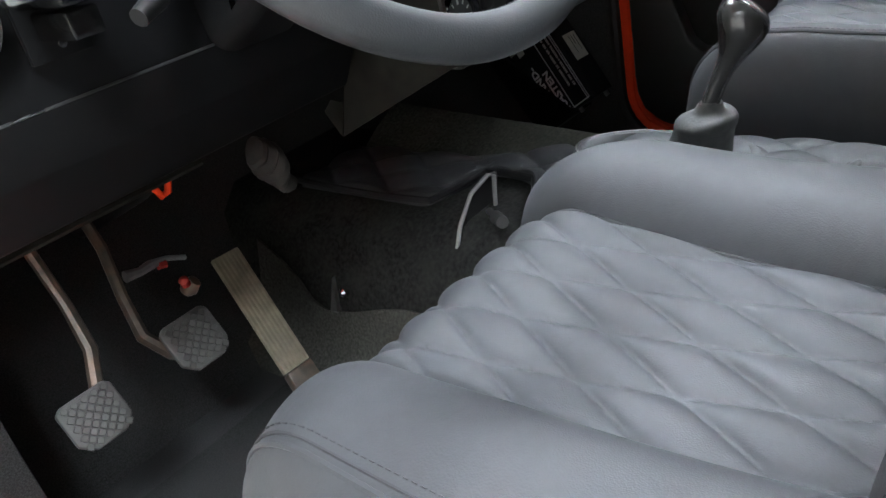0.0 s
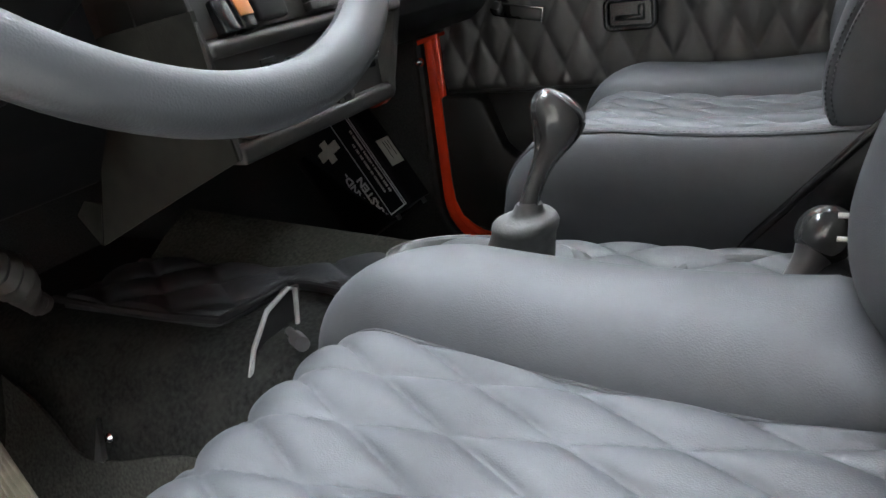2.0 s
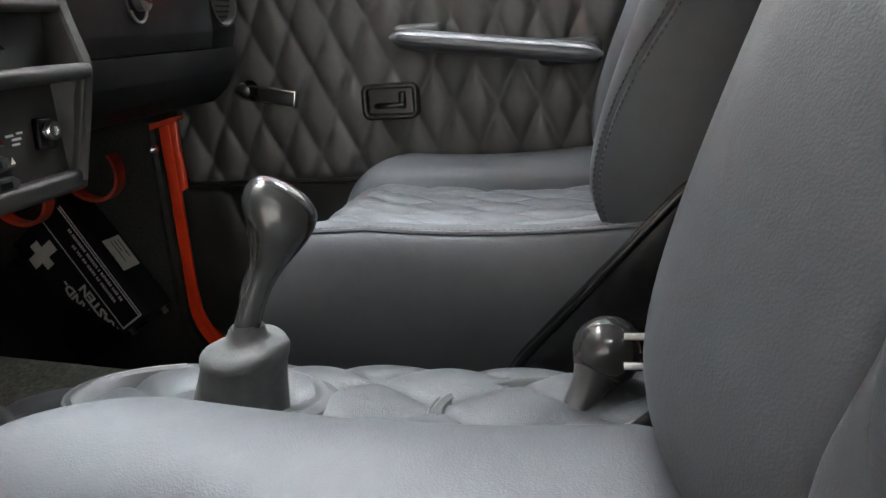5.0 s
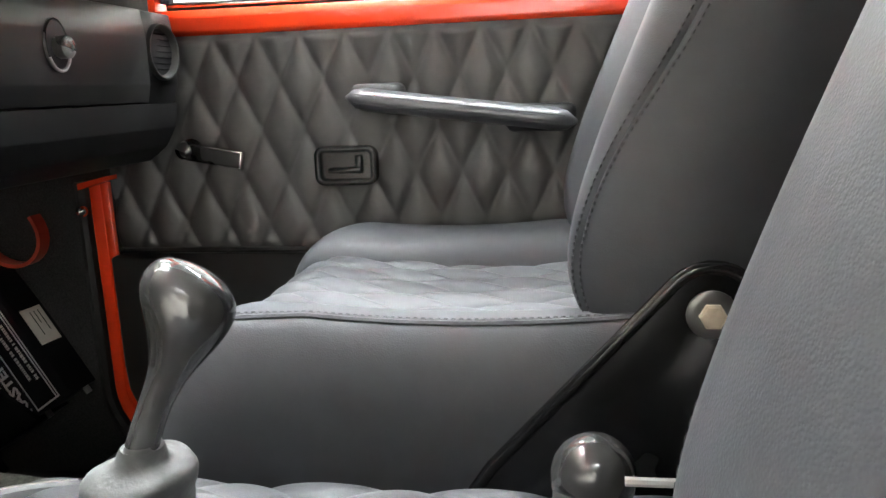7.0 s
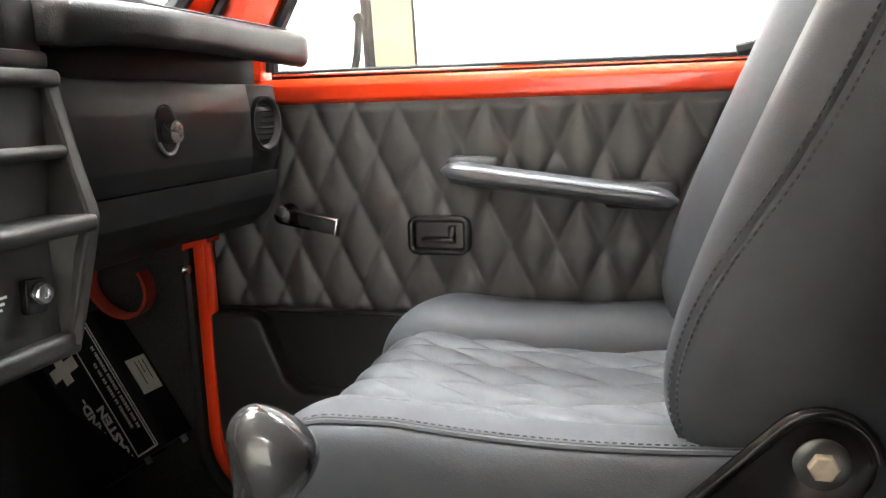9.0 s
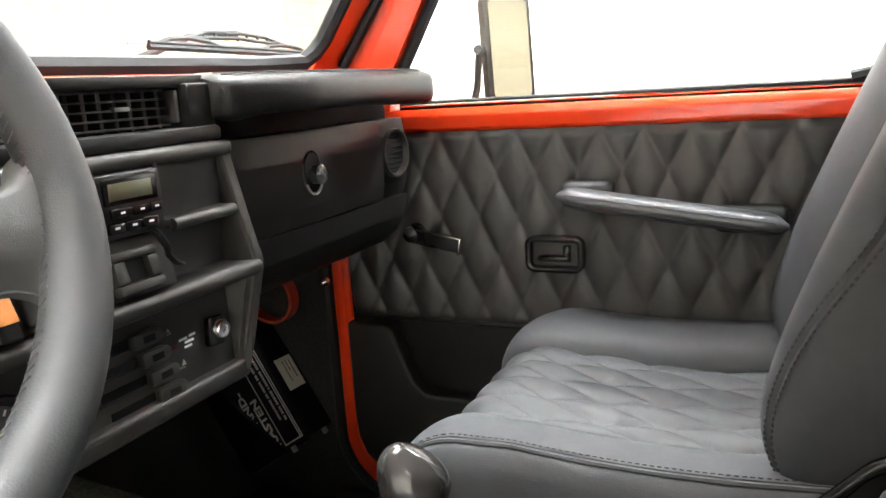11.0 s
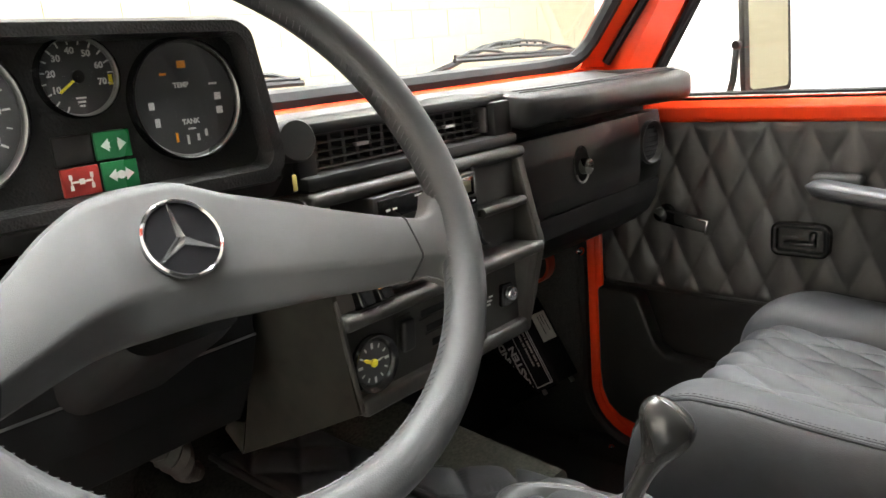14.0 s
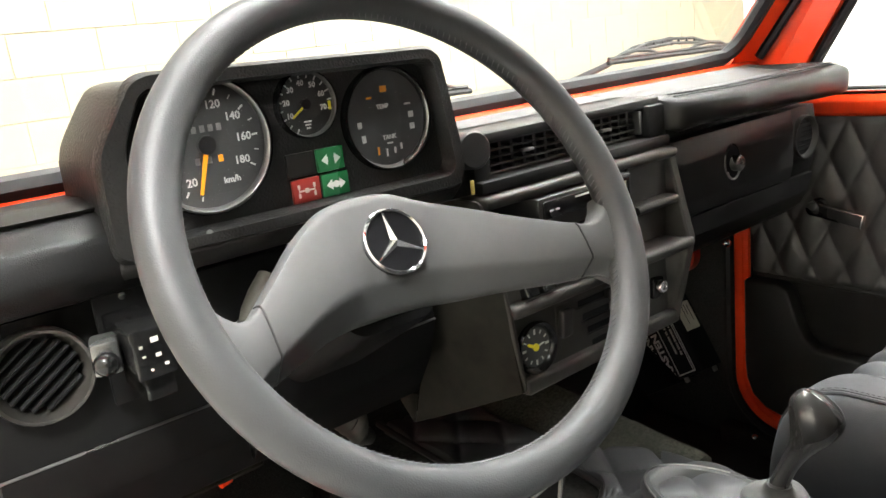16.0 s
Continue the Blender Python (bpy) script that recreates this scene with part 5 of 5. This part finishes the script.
for k in range(3):
    part("counter", moved(rbox(-0.0022, 0.0022, -0.003, 0.003, 0.002, 0.0024, 0), m @ pose(-0.010 + 0.0105 * k, -0.013, 0)), ORANGE if k == 2 else STEEL, g)
part("needle", moved(loft([[(-0.0022, 0.004, 0.0035), (0.0022, 0.004, 0.0035), (0.0013, 0.043, 0.0035), (-0.0013, 0.043, 0.0035)], [(-0.0022, 0.004, 0.0045), (0.0022, 0.004, 0.0045), (0.0013, 0.043, 0.0045), (-0.0013, 0.043, 0.0045)]]), m @ pose(0, 0, 0, 0, 0, 163)), ORANGE, g, "orange needle")
part("needle_hub", lathe([(0.0085, 0.002), (0.008, 0.0052), (0.001, 0.0056)], 24, m), PLASTIC, g)

# revolution counter
g, m = dial("rev_counter", -0.3875, 0.8722, 0.0285, "small black rev counter with yellow needle")
for k in range(15):
    tick(g, m, -155 + k * 260 / 14, 0.024, 0.0285, 0.0006)
for v in range(1, 8):
    a = radians(-155 + v * 260 / 7)
    mark(g, m, str(v * 10), 0.0195 * math.sin(a), 0.0195 * math.cos(a), 0.0070)
part("yellow_zone", moved(rbox(-0.0015, 0.0015, -0.004, 0.004, 0.002, 0.0025, 0), m @ pose(0.0255, -0.004, 0)), YELLOW, g)
for k in range(3):
    part("printed_mark", moved(rbox(-0.004 + 0.001 * k, 0.004 - 0.001 * k, -0.0007, 0.0007, 0.002, 0.0025, 0), m @ pose(0, -0.016 - 0.003 * k, 0)), FACELIGHT, g)
part("needle", moved(rbox(-0.001, 0.001, 0.0, 0.019, 0.0032, 0.004, 0.0003), m @ pose(0, 0, 0, 0, 0, 126)), YELLOW, g, "yellow needle")
part("needle_hub", lathe([(0.005, 0.002), (0.0048, 0.0045), (0.001, 0.005)], 20, m), PLASTIC, g)

# temperature and tank gauge
g, m = dial("tank_gauge", -0.2993, 0.8465, 0.0470, "black temperature and tank gauge")
mark(g, m, "TEMP", -0.003, 0.012, 0.0060)
mark(g, m, "TANK", 0.001, -0.019, 0.0060)
part("warning_lens", moved(rbox(-0.004, 0.004, -0.003, 0.003, 0.002, 0.0026, 0.0005), m @ pose(0.000, 0.029, 0)), ORANGE, g)
for x, y, w, h, mm_ in ((-0.0325, -0.003, 0.0024, 0.003, FACELIGHT), (-0.0295, -0.017, 0.0022, 0.0036, FACELIGHT), (0.0275, 0.011, 0.0038, 0.0009, FACELIGHT), (0.0305, 0.0, 0.003, 0.003, FACELIGHT), (0.0305, -0.012, 0.003, 0.003, FACELIGHT),
                     (0.001, -0.025, 0.0035, 0.0008, FACELIGHT), (-0.014, -0.031, 0.001, 0.004, ORANGE), (-0.004, -0.034, 0.001, 0.004, FACELIGHT), (0.006, -0.033, 0.0012, 0.003, FACELIGHT), (0.014, -0.030, 0.0012, 0.003, FACELIGHT), (-0.018, 0.022, 0.003, 0.001, ORANGE)):
    part("printed_mark", moved(rbox(-w, w, -h, h, 0.002, 0.0025, 0), m @ pose(x, y, 0)), mm_, g)

# warning lamps
for x, z, mm_, kind_ in ((-0.402, 0.8180, PLASTIC, 0), (-0.370, 0.8180, GREENL, 1), (-0.400, 0.7935, REDL, 2), (-0.368, 0.7935, GREENL, 3)):
    m = facing((x, GY - 0.0005, z), (0, -1, 0))
    lampb = part("warning_lamp", moved(rbox(-0.0148, 0.0148, -0.0112, 0.0112, -0.001, 0.003, 0.0012), m), mm_, cl, {0: "blank black lamp", 1: "green arrow lamp", 2: "red axle lamp", 3: "green arrow lamp"}[kind_])
    if kind_ in (1, 3):
        for s in (-1, 1):
            part("symbol", moved(prism([(s * 0.0105, 0), (s * 0.004, 0.0052), (s * 0.004, 0.0022), (s * 0.0008, 0.0022), (s * 0.0008, -0.0022), (s * 0.004, -0.0022), (s * 0.004, -0.0052)], "z", 0.003, 0.0034), m), FACELIGHT, lampb)
        part("symbol", lathe([(0.0034, 0.003), (0.0034, 0.0036)], 14, m), FACELIGHT if kind_ == 3 else GREENL, lampb)
    if kind_ == 2:
        part("symbol", join(*[moved(rbox(a, b, c, d, 0.003, 0.0034, 0), m) for a, b, c, d in ((-0.0085, 0.0085, -0.0008, 0.0008), (-0.0095, -0.0070, 0.0022, 0.0062), (-0.0095, -0.0070, -0.0062, -0.0022), (0.0070, 0.0095, 0.0022, 0.0062), (0.0070, 0.0095, -0.0062, -0.0022), (-0.0086, -0.0078, -0.0062, 0.0062), (0.0078, 0.0086, -0.0062, 0.0062), (-0.002, 0.002, -0.0022, 0.0022))]), FACELIGHT, lampb)
part("screw", lathe([(0.003, 0), (0.003, 0.0015), (0.001, 0.002)], 10, facing((-0.505, 0.160, 0.779), (0, -1, 0))), STEEL, cl)
part("lower_lip", prism([(0.17, 0.772), (0.165, 0.765), (0.185, 0.745), (0.27, 0.745), (0.27, 0.772)], "x", -0.58, -0.215, 0.003), PLASTIC, cl)

# ---- steering wheel ----
WC, WA, WR = Vector((-0.394, -0.005, 0.783)), math.radians(30.2), 0.2011
wn = Vector((0, -math.cos(WA), math.sin(WA)))
wm = facing(WC, wn, (0, math.sin(WA), math.cos(WA)))
wheel = thing("steering_wheel", WC, "charcoal leather two spoke steering wheel with round star badge", "steering wheel")
part("rim", moved(loft([[((WR + 0.0165 * math.cos(b)) * math.cos(a), (WR + 0.0165 * math.cos(b)) * math.sin(a), 0.0165 * math.sin(b)) for b in [k * math.pi / 8 for k in range(16)]] for a in [k * math.pi / 48 for k in range(96)]], loop=True), wm), WHEELM, wheel, "charcoal leather wrapped rim")
bm = bmesh.new()
for k in range(200):
    a = k * 2 * math.pi / 200
    b = tube([((WR - 0.0166) * math.cos(a) , (WR - 0.0166) * math.sin(a), -0.003), ((WR - 0.0166) * math.cos(a + 0.014), (WR - 0.0166) * math.sin(a + 0.014), 0.004)], 0.0004, 4)
    me = bpy.data.meshes.new("tmp")
    b.to_mesh(me)
    bm.from_mesh(me)
    b.free()
    bpy.data.meshes.remove(me)
part("rim_stitching", moved(bm, wm), THREAD, wheel, "grey rim stitching")


def along(table, x):
    """The value at x of a polyline of (x, value) pairs, its corners a little rounded."""
    def at(q):
        if q <= table[0][0]:
            return table[0][1]
        for (x0, v0), (x1, v1) in zip(table, table[1:]):
            if q <= x1:
                return v0 + (v1 - v0) * (q - x0) / (x1 - x0)
        return table[-1][1]
    return sum(at(x + d) for d in (-0.010, -0.005, 0, 0.005, 0.010)) / 5


PAD_TOP = ((-0.19, -0.047), (-0.166, -0.034), (-0.122, 0.0), (-0.09, 0.026), (-0.055, 0.048), (-0.03, 0.055), (0.012, 0.054), (0.03, 0.047), (0.07, 0.020), (0.11, -0.010), (0.15, -0.037), (0.19, -0.058))
PAD_LOW = ((-0.19, -0.086), (-0.157, -0.076), (-0.125, -0.066), (-0.085, -0.054), (-0.05, -0.048), (0.0, -0.048), (0.03, -0.051), (0.08, -0.064), (0.13, -0.079), (0.19, -0.094))
PAD_DEPTH = ((-0.19, 0.006), (-0.16, 0.0), (-0.055, -0.054), (-0.04, -0.060), (0.04, -0.060), (0.055, -0.054), (0.16, 0.0), (0.19, 0.006))


def pad_row(x):
    """A cross section of the wheel's centre pad: tent shaped above, arched below, dished towards the hub, with a bevelled lower face."""
    top, low, zt = along(PAD_TOP, x), along(PAD_LOW, x), along(PAD_DEPTH, x)
    k = abs(x) / 0.165
    if k > 0.95:
        f = (k - 0.95) / 0.17
        top, low = top + 0.030 * f * f, low - 0.026 * f * f
    th = 0.040 - 0.018 * min(1, k)
    pts = []
    for c, d in ((0.0, -th), (0.0, -0.014), (0.015, -0.007), (0.05, -0.002), (0.12, 0.0), (0.45, 0.0005), (0.72, 0.0), (0.77, -0.0015), (0.81, -0.005), (0.95, -0.020), (0.985, -0.024), (1.0, -0.029), (1.0, -th)):
        pts.append((x, top + (low - top) * c, zt + d))
    return pts


cp = part("centre_pad", moved(loft([pad_row(x) for x in span(-0.186, 0.186, 60)]), wm), WHEELPAD, wheel, "broad charcoal two spoke centre pad", angle=50)
for side in (-1, 1):
    row = pad_row(side * 0.150)
    part("joint_line", moved(tube([(p[0], p[1], p[2] + 0.0003) for p in row[1:12]], 0.0009, 6), wm), RUBBER, cp)
part("hub_back", moved(lathe([(0.040, -0.12), (0.040, -0.085), (0.034, -0.075)], 24), wm), PLASTIC, wheel)
bd = wm @ pose(0, 0.004, -0.0590)
badge = part("badge", lathe([(0.0285, -0.002), (0.0285, 0.0025), (0.001, 0.0030)], 36, bd), BOXBLACK, wheel, "black round badge")
part("badge_ring", ring([(0.0265, 0.002), (0.0295, 0.002), (0.0295, 0.005), (0.028, 0.0062), (0.0265, 0.005)], 40, bd), CHROME, badge, "chrome ring")
star = []
for k in range(3):
    star.append(moved(loft([[(-0.0040, 0, 0.003), (0.0040, 0, 0.003), (0.0, 0, 0.0075)], [(-0.0007, 0.0265, 0.003), (0.0007, 0.0265, 0.003), (0.0, 0.0265, 0.0045)]]), bd @ pose(0, 0, 0, 0, 0, 120 * k)))
part("badge_star", join(*star), CHROME, badge, "chrome three arm star")
# column
t = thing("steering_column", (-0.394, 0.2, 0.62), "black steering column with stalk behind the wheel", "steering column")
part("column_shroud", loft([[tuple(wm @ Vector((k * px, k * py - 0.012, z))) for px, py in rounded_rect(0.048, 0.045, 0.02)] for k, z in ((1.0, -0.105), (1.05, -0.13), (1.05, -0.26))]), KNEE, t)
part("stalk_end", tube([(-0.450, 0.185, 0.722), (-0.462, 0.178, 0.708), (-0.474, 0.172, 0.694), (-0.486, 0.167, 0.682)], [0.008, 0.012, 0.013, 0.009], 14), STALKM, t, "dusty beige stalk end")
part("stalk", tube([(-0.484, 0.168, 0.684), (-0.505, 0.158, 0.668), (-0.53, 0.15, 0.66)], [0.012, 0.010, 0.008], 10), PLASTIC, t)
part("lower_shaft", tube([(-0.395, 0.245, 0.577), (-0.40, 0.55, 0.40), (-0.40, 0.80, 0.30)], 0.015, 10), RUBBER, t)
t = thing("column_boot", (-0.16, 0.57, 0.28), "crumpled dark grey rubber boot at the foot of the column", "rubber boot")
rows = []
for k in range(26):
    f = k / 25
    c = Vector((-0.235 + 0.07 * f + 0.006 * math.sin(5 * f), 0.505 + 0.03 * f, 0.392 - 0.085 * f - 0.012 * math.sin(3 * f)))
    r = (0.020 + 0.010 * math.sin(math.pi * min(1, 1.6 * f)) - 0.006 * f) * (1 + 0.10 * math.sin(k * 2.1))
    rows.append([tuple(c + Vector((0.5, 0.2, 0.85)).normalized() * (r * math.cos(a) * (1 + 0.12 * math.sin(3 * a + 7 * f))) + Vector((-0.2, 0.97, -0.1)) * (r * math.sin(a) * (1 + 0.1 * math.cos(2 * a + 9 * f)))) for a in [q * math.pi / 10 for q in range(20)]])
part("bellows", loft(rows), WORNBOOT, t, "crumpled dark rubber bellows")


# ---- small things ----
def kit():
    t = thing("first_aid_kit", (0.63, 0.52, 0.10), "black first aid case with white cross strapped to the footwell wall", "first aid kit")
    # the case stands tilted against the side wall, its printed face to the cabin
    ax = Vector((-0.066, -0.548, -0.834)).normalized()
    nrm = Vector((-0.990, 0.139, -0.013))
    nrm = (nrm - ax * nrm.dot(ax)).normalized()
    m = Matrix((ax, nrm.cross(ax), nrm)).transposed().to_4x4()
    m.translation = Vector((0.5935, 0.4316, 0.1718))
    outline = [(0.003, 0.0), (0.009, -0.003), (0.0121, -0.010), (0.0121, -0.066), (-0.150, -0.066), (-0.150, 0.0)]
    case = part("case", moved(prism(outline, "x", -0.245, 0.008, 0.001), m), BOXBLACK, t, "glossy black case")
    for y in (0.0, -0.0055, -0.0546):
        part("printed_line", moved(rbox(-0.235, 0.001, y - 0.0012, y + 0.0012, 0.0, 0.0005, 0), m), FACELIGHT, case)
    part("printed_corner", moved(rbox(-0.0015, 0.0015, -0.0546, 0.0, 0.0006, 0.0009, 0), m), FACELIGHT, case)
    part("white_cross", join(moved(rbox(-0.220, -0.168, -0.117, -0.095, 0.0, 0.0006, 0), m), moved(rbox(-0.205, -0.183, -0.139, -0.068, 0.0, 0.0009, 0), m)), LABEL, case, "greyish white cross")
    label = part("paper_label", moved(rbox(-0.145, -0.081, 0.0121, 0.0130, -0.0584, -0.0175, 0), m), LABEL, case, "white paper label")
    for k, e in enumerate((-0.100, -0.115, -0.095)):
        part("label_bar", moved(rbox(-0.138, e, 0.0130, 0.0133, -0.050 + 0.008 * k, -0.0485 + 0.008 * k, 0), m), OLIVE, label)
    rng = random.Random(9)
    for y, x, end in ((-0.0165, -0.195, -0.040), (-0.0315, -0.170, -0.045)):
        while x < end:
            w = rng.uniform(0.0022, 0.0052)
            part("small_print", moved(rbox(x, min(x + w, end), y - 0.0030, y + 0.0030, 0.0, 0.0005, 0), m), LABEL, case)
            x += w + (0.0012 if rng.random() < 0.8 else 0.004)
    for words, x, y in (("VERBAND-", -0.066, -0.103), ("KASTEN", -0.055, -0.074)):
        part("lettering", moved(text_mesh(words, 0.028, 0.0002, 0.0010), m @ pose(x, y, 0.0004, 0, 0, 180)), FACELIGHT, case, "white block lettering")
    for y, z in ((-0.046, -0.006), (0.002, -0.050)):
        part("hinge_tab", moved(rbox(0.008, 0.020, y - 0.004, y + 0.004, z - 0.004, z + 0.004, 0.001), m), STEEL, case)
    cover = [(-0.225, -0.170), (-0.16, -0.137), (-0.10, -0.114), (-0.06, -0.092), (-0.02, -0.072), (0.0, -0.063), (0.014, -0.058), (0.014, -0.19), (-0.225, -0.19)]
    part("strap_cover", moved(prism(cover, "z", -0.060, 0.008, 0.002), m), BOXBLACK, t, "black curved retaining cover")
    return t


kit()
for cx, cy, cz, r in ((0.635, 0.505, 0.425, 0.058), (0.595, 0.625, 0.395, 0.060)):
    pts = [(cx + 0.01 * math.sin(a), cy - r * math.cos(a), cz - r * math.sin(a)) for a in span(-0.5, math.pi + 0.5, 18)]
    solo("strap_bracket", loft([[(p[0] - 0.012, p[1], p[2]), (p[0] + 0.012, p[1], p[2]), (p[0] + 0.012, cy + (p[1] - cy) * 0.9, cz + (p[2] - cz) * 0.9), (p[0] - 0.012, cy + (p[1] - cy) * 0.9, cz + (p[2] - cz) * 0.9)] for p in pts]), REDDULL, "curved red painted metal bracket under the dash", "bracket", "red brackets")
solo("pillar_flange", prism([(0.315, 0.505), (0.315, 0.512), (0.36, 0.502), (0.36, 0.492)], "x", 0.605, 0.64, 0.001), RED, "red painted flange under the dash end", "flange")
solo("dash_bolt", lathe([(0.008, 0), (0.008, 0.006), (0.004, 0.010), (0.001, 0.0105)], 12, facing((0.625, 0.372, 0.458), (-0.5, -1, 0))), CHROME, "bright round bolt head under the dash", "bolt")
solo("sill_stud", lathe([(0.006, 0), (0.006, 0.005), (0.002, 0.008)], 12, facing((0.60, 0.30, 0.052), (-0.3, -0.3, 1))), CHROME, "small bright stud on the sill", "stud")
solo("red_wire_loop", tube([(-0.504, 0.30, 0.50), (-0.501, 0.30, 0.486), (-0.494, 0.30, 0.470), (-0.486, 0.30, 0.472), (-0.481, 0.30, 0.485), (-0.480, 0.30, 0.505)], 0.004, 8), RED, "orange red wire loop hanging under the dash", "wire")
t = thing("brake_linkage", (-0.46, 0.47, 0.33), "worn metal linkage with red sleeve above the brake pedal", "linkage")
part("rod", tube([(-0.505, 0.45, 0.346), (-0.485, 0.45, 0.342), (-0.471, 0.45, 0.343), (-0.447, 0.45, 0.340), (-0.423, 0.45, 0.328)], [0.008, 0.006, 0.007, 0.0035, 0.0035], 8), STEEL, t)
part("sleeve", tube([(-0.462, 0.448, 0.338), (-0.452, 0.448, 0.335)], 0.006, 8), REDL, t, "dull red sleeve")
part("joint", lathe([(0.009, -0.01), (0.013, 0.0), (0.009, 0.012), (0.003, 0.014)], 10, facing((-0.428, 0.46, 0.283), (0.5, -0.5, 0.5))), RUSTY, t)
part("red_cap", lathe([(0.007, 0), (0.007, 0.01), (0.003, 0.013)], 10, facing((-0.434, 0.455, 0.292), (-0.3, -0.4, 0.8))), REDL, t, "dull red cap")
solo("floor_stud", lathe([(0.007, 0), (0.007, 0.006), (0.003, 0.010)], 12, facing((-0.212, 0.425, 0.15), (-1, 0, 0.2))), CHROME, "bright round stud on the carpet", "stud")
solo("floor_clip", loft([[(-0.219, 0.453, 0.118), (-0.219, 0.437, 0.118), (-0.207, 0.445, 0.172)], [(-0.229, 0.453, 0.118), (-0.229, 0.437, 0.118), (-0.213, 0.445, 0.172)]]), STEEL, "pointed metal clip on the carpet", "clip")

# exterior mirror
t = thing("door_mirror", (0.74, 0.09, 0.74), "black framed exterior door mirror on a thin arm", "door mirror")
mm = facing((0.782, 0.066, 0.835), (-0.45, -0.9, 0.05))
part("mirror_shell", moved(loft([[(k * x, k * y, z) for x, y in rounded_rect(0.054, 0.090, 0.014)] for k, z in ((0.7, -0.018), (0.95, -0.012), (1.0, 0.0), (0.98, 0.003), (0.93, 0.003))]), mm), PLASTIC, t)
part("mirror_glass", moved(loft([[(0.94 * x, 0.94 * y, z) for x, y in rounded_rect(0.047, 0.084, 0.010)] for z in (0.003, 0.005)]), mm), MIRROR, t, "mirror glass")
part("mirror_arm", tube([(0.712, 0.108, 0.742), (0.724, 0.103, 0.775), (0.733, 0.100, 0.835)], 0.006, 8), PLASTIC, t)
part("arm_joint", lathe([(0.007, -0.008), (0.009, 0.0), (0.007, 0.008)], 12, facing((0.730, 0.099, 0.835), (1, 0, 0))), PLASTIC, t)


def wiper(x0, x1):
    t = thing("windscreen_wiper", ((x0 + x1) / 2, 0.40, 0.82), "black windscreen wiper parked at the foot of the glass", "wiper", "windscreen wipers")
    def at(k, up):
        return Vector((x0 + (x1 - x0) * k, 0.363 + 0.005 * k + 0.35 * up, 0.853 - 0.008 * k + up))
    part("blade", tube([at(k, 0) for k in (0, 0.5, 1)], 0.0042, 6), RUBBER, t)
    part("blade_spine", tube([at(k, 0.006) for k in (0.01, 0.5, 0.99)], 0.0032, 6), PLASTIC, t)
    for k0, k1 in ((0.06, 0.36), (0.64, 0.94)):
        part("claw_bridge", tube([at(k0, 0.006), at(k0 + 0.05, 0.012), at((k0 + k1) / 2, 0.015), at(k1 - 0.05, 0.012), at(k1, 0.006)], 0.0035, 6), PLASTIC, t)
    part("main_bridge", join(*[tube([at(0.20, 0.014), at(0.32, 0.021 + d), at(0.5, 0.024 + d), at(0.68, 0.021 + d), at(0.80, 0.014)], 0.0030, 6) for d in (-0.004, 0.004)]), PLASTIC, t)
    for k in range(7):
        part("rib", tube([at(0.30 + 0.065 * k, 0.016), at(0.30 + 0.065 * k, 0.026)], 0.0022, 6), PLASTIC, t)
    part("wiper_arm", tube([at(0.5, 0.027), at(0.25, 0.018) + Vector((0, 0.012, 0)), (x0 + 0.03, 0.40, 0.845), (x0 - 0.06, 0.45, 0.815)], 0.0055, 6), PLASTIC, t)
    return t


wiper(0.275, 0.65)
wiper(-0.42, -0.02)


# ---- blocks of the hall wall ----
block = rbox(-0.1988, 0.1988, -0.01, 0.01, -0.0984, 0.0984, 0.0015, 1)
me = bpy.data.meshes.new("block")
block.to_mesh(me)
block.free()
me.materials.append(BLOCK)
north = bpy.data.objects["wall_north"]
rng = random.Random(3)
for row in range(12):
    for k in range(17):
        ob = new("block", me)
        ob.location = (-0.6 + 0.4 * k + (0.2 if row % 2 else 0), 3.6035 - 0.002 * rng.random(), 0.0 + 0.2 * row + 0.28)
        ob.parent = north
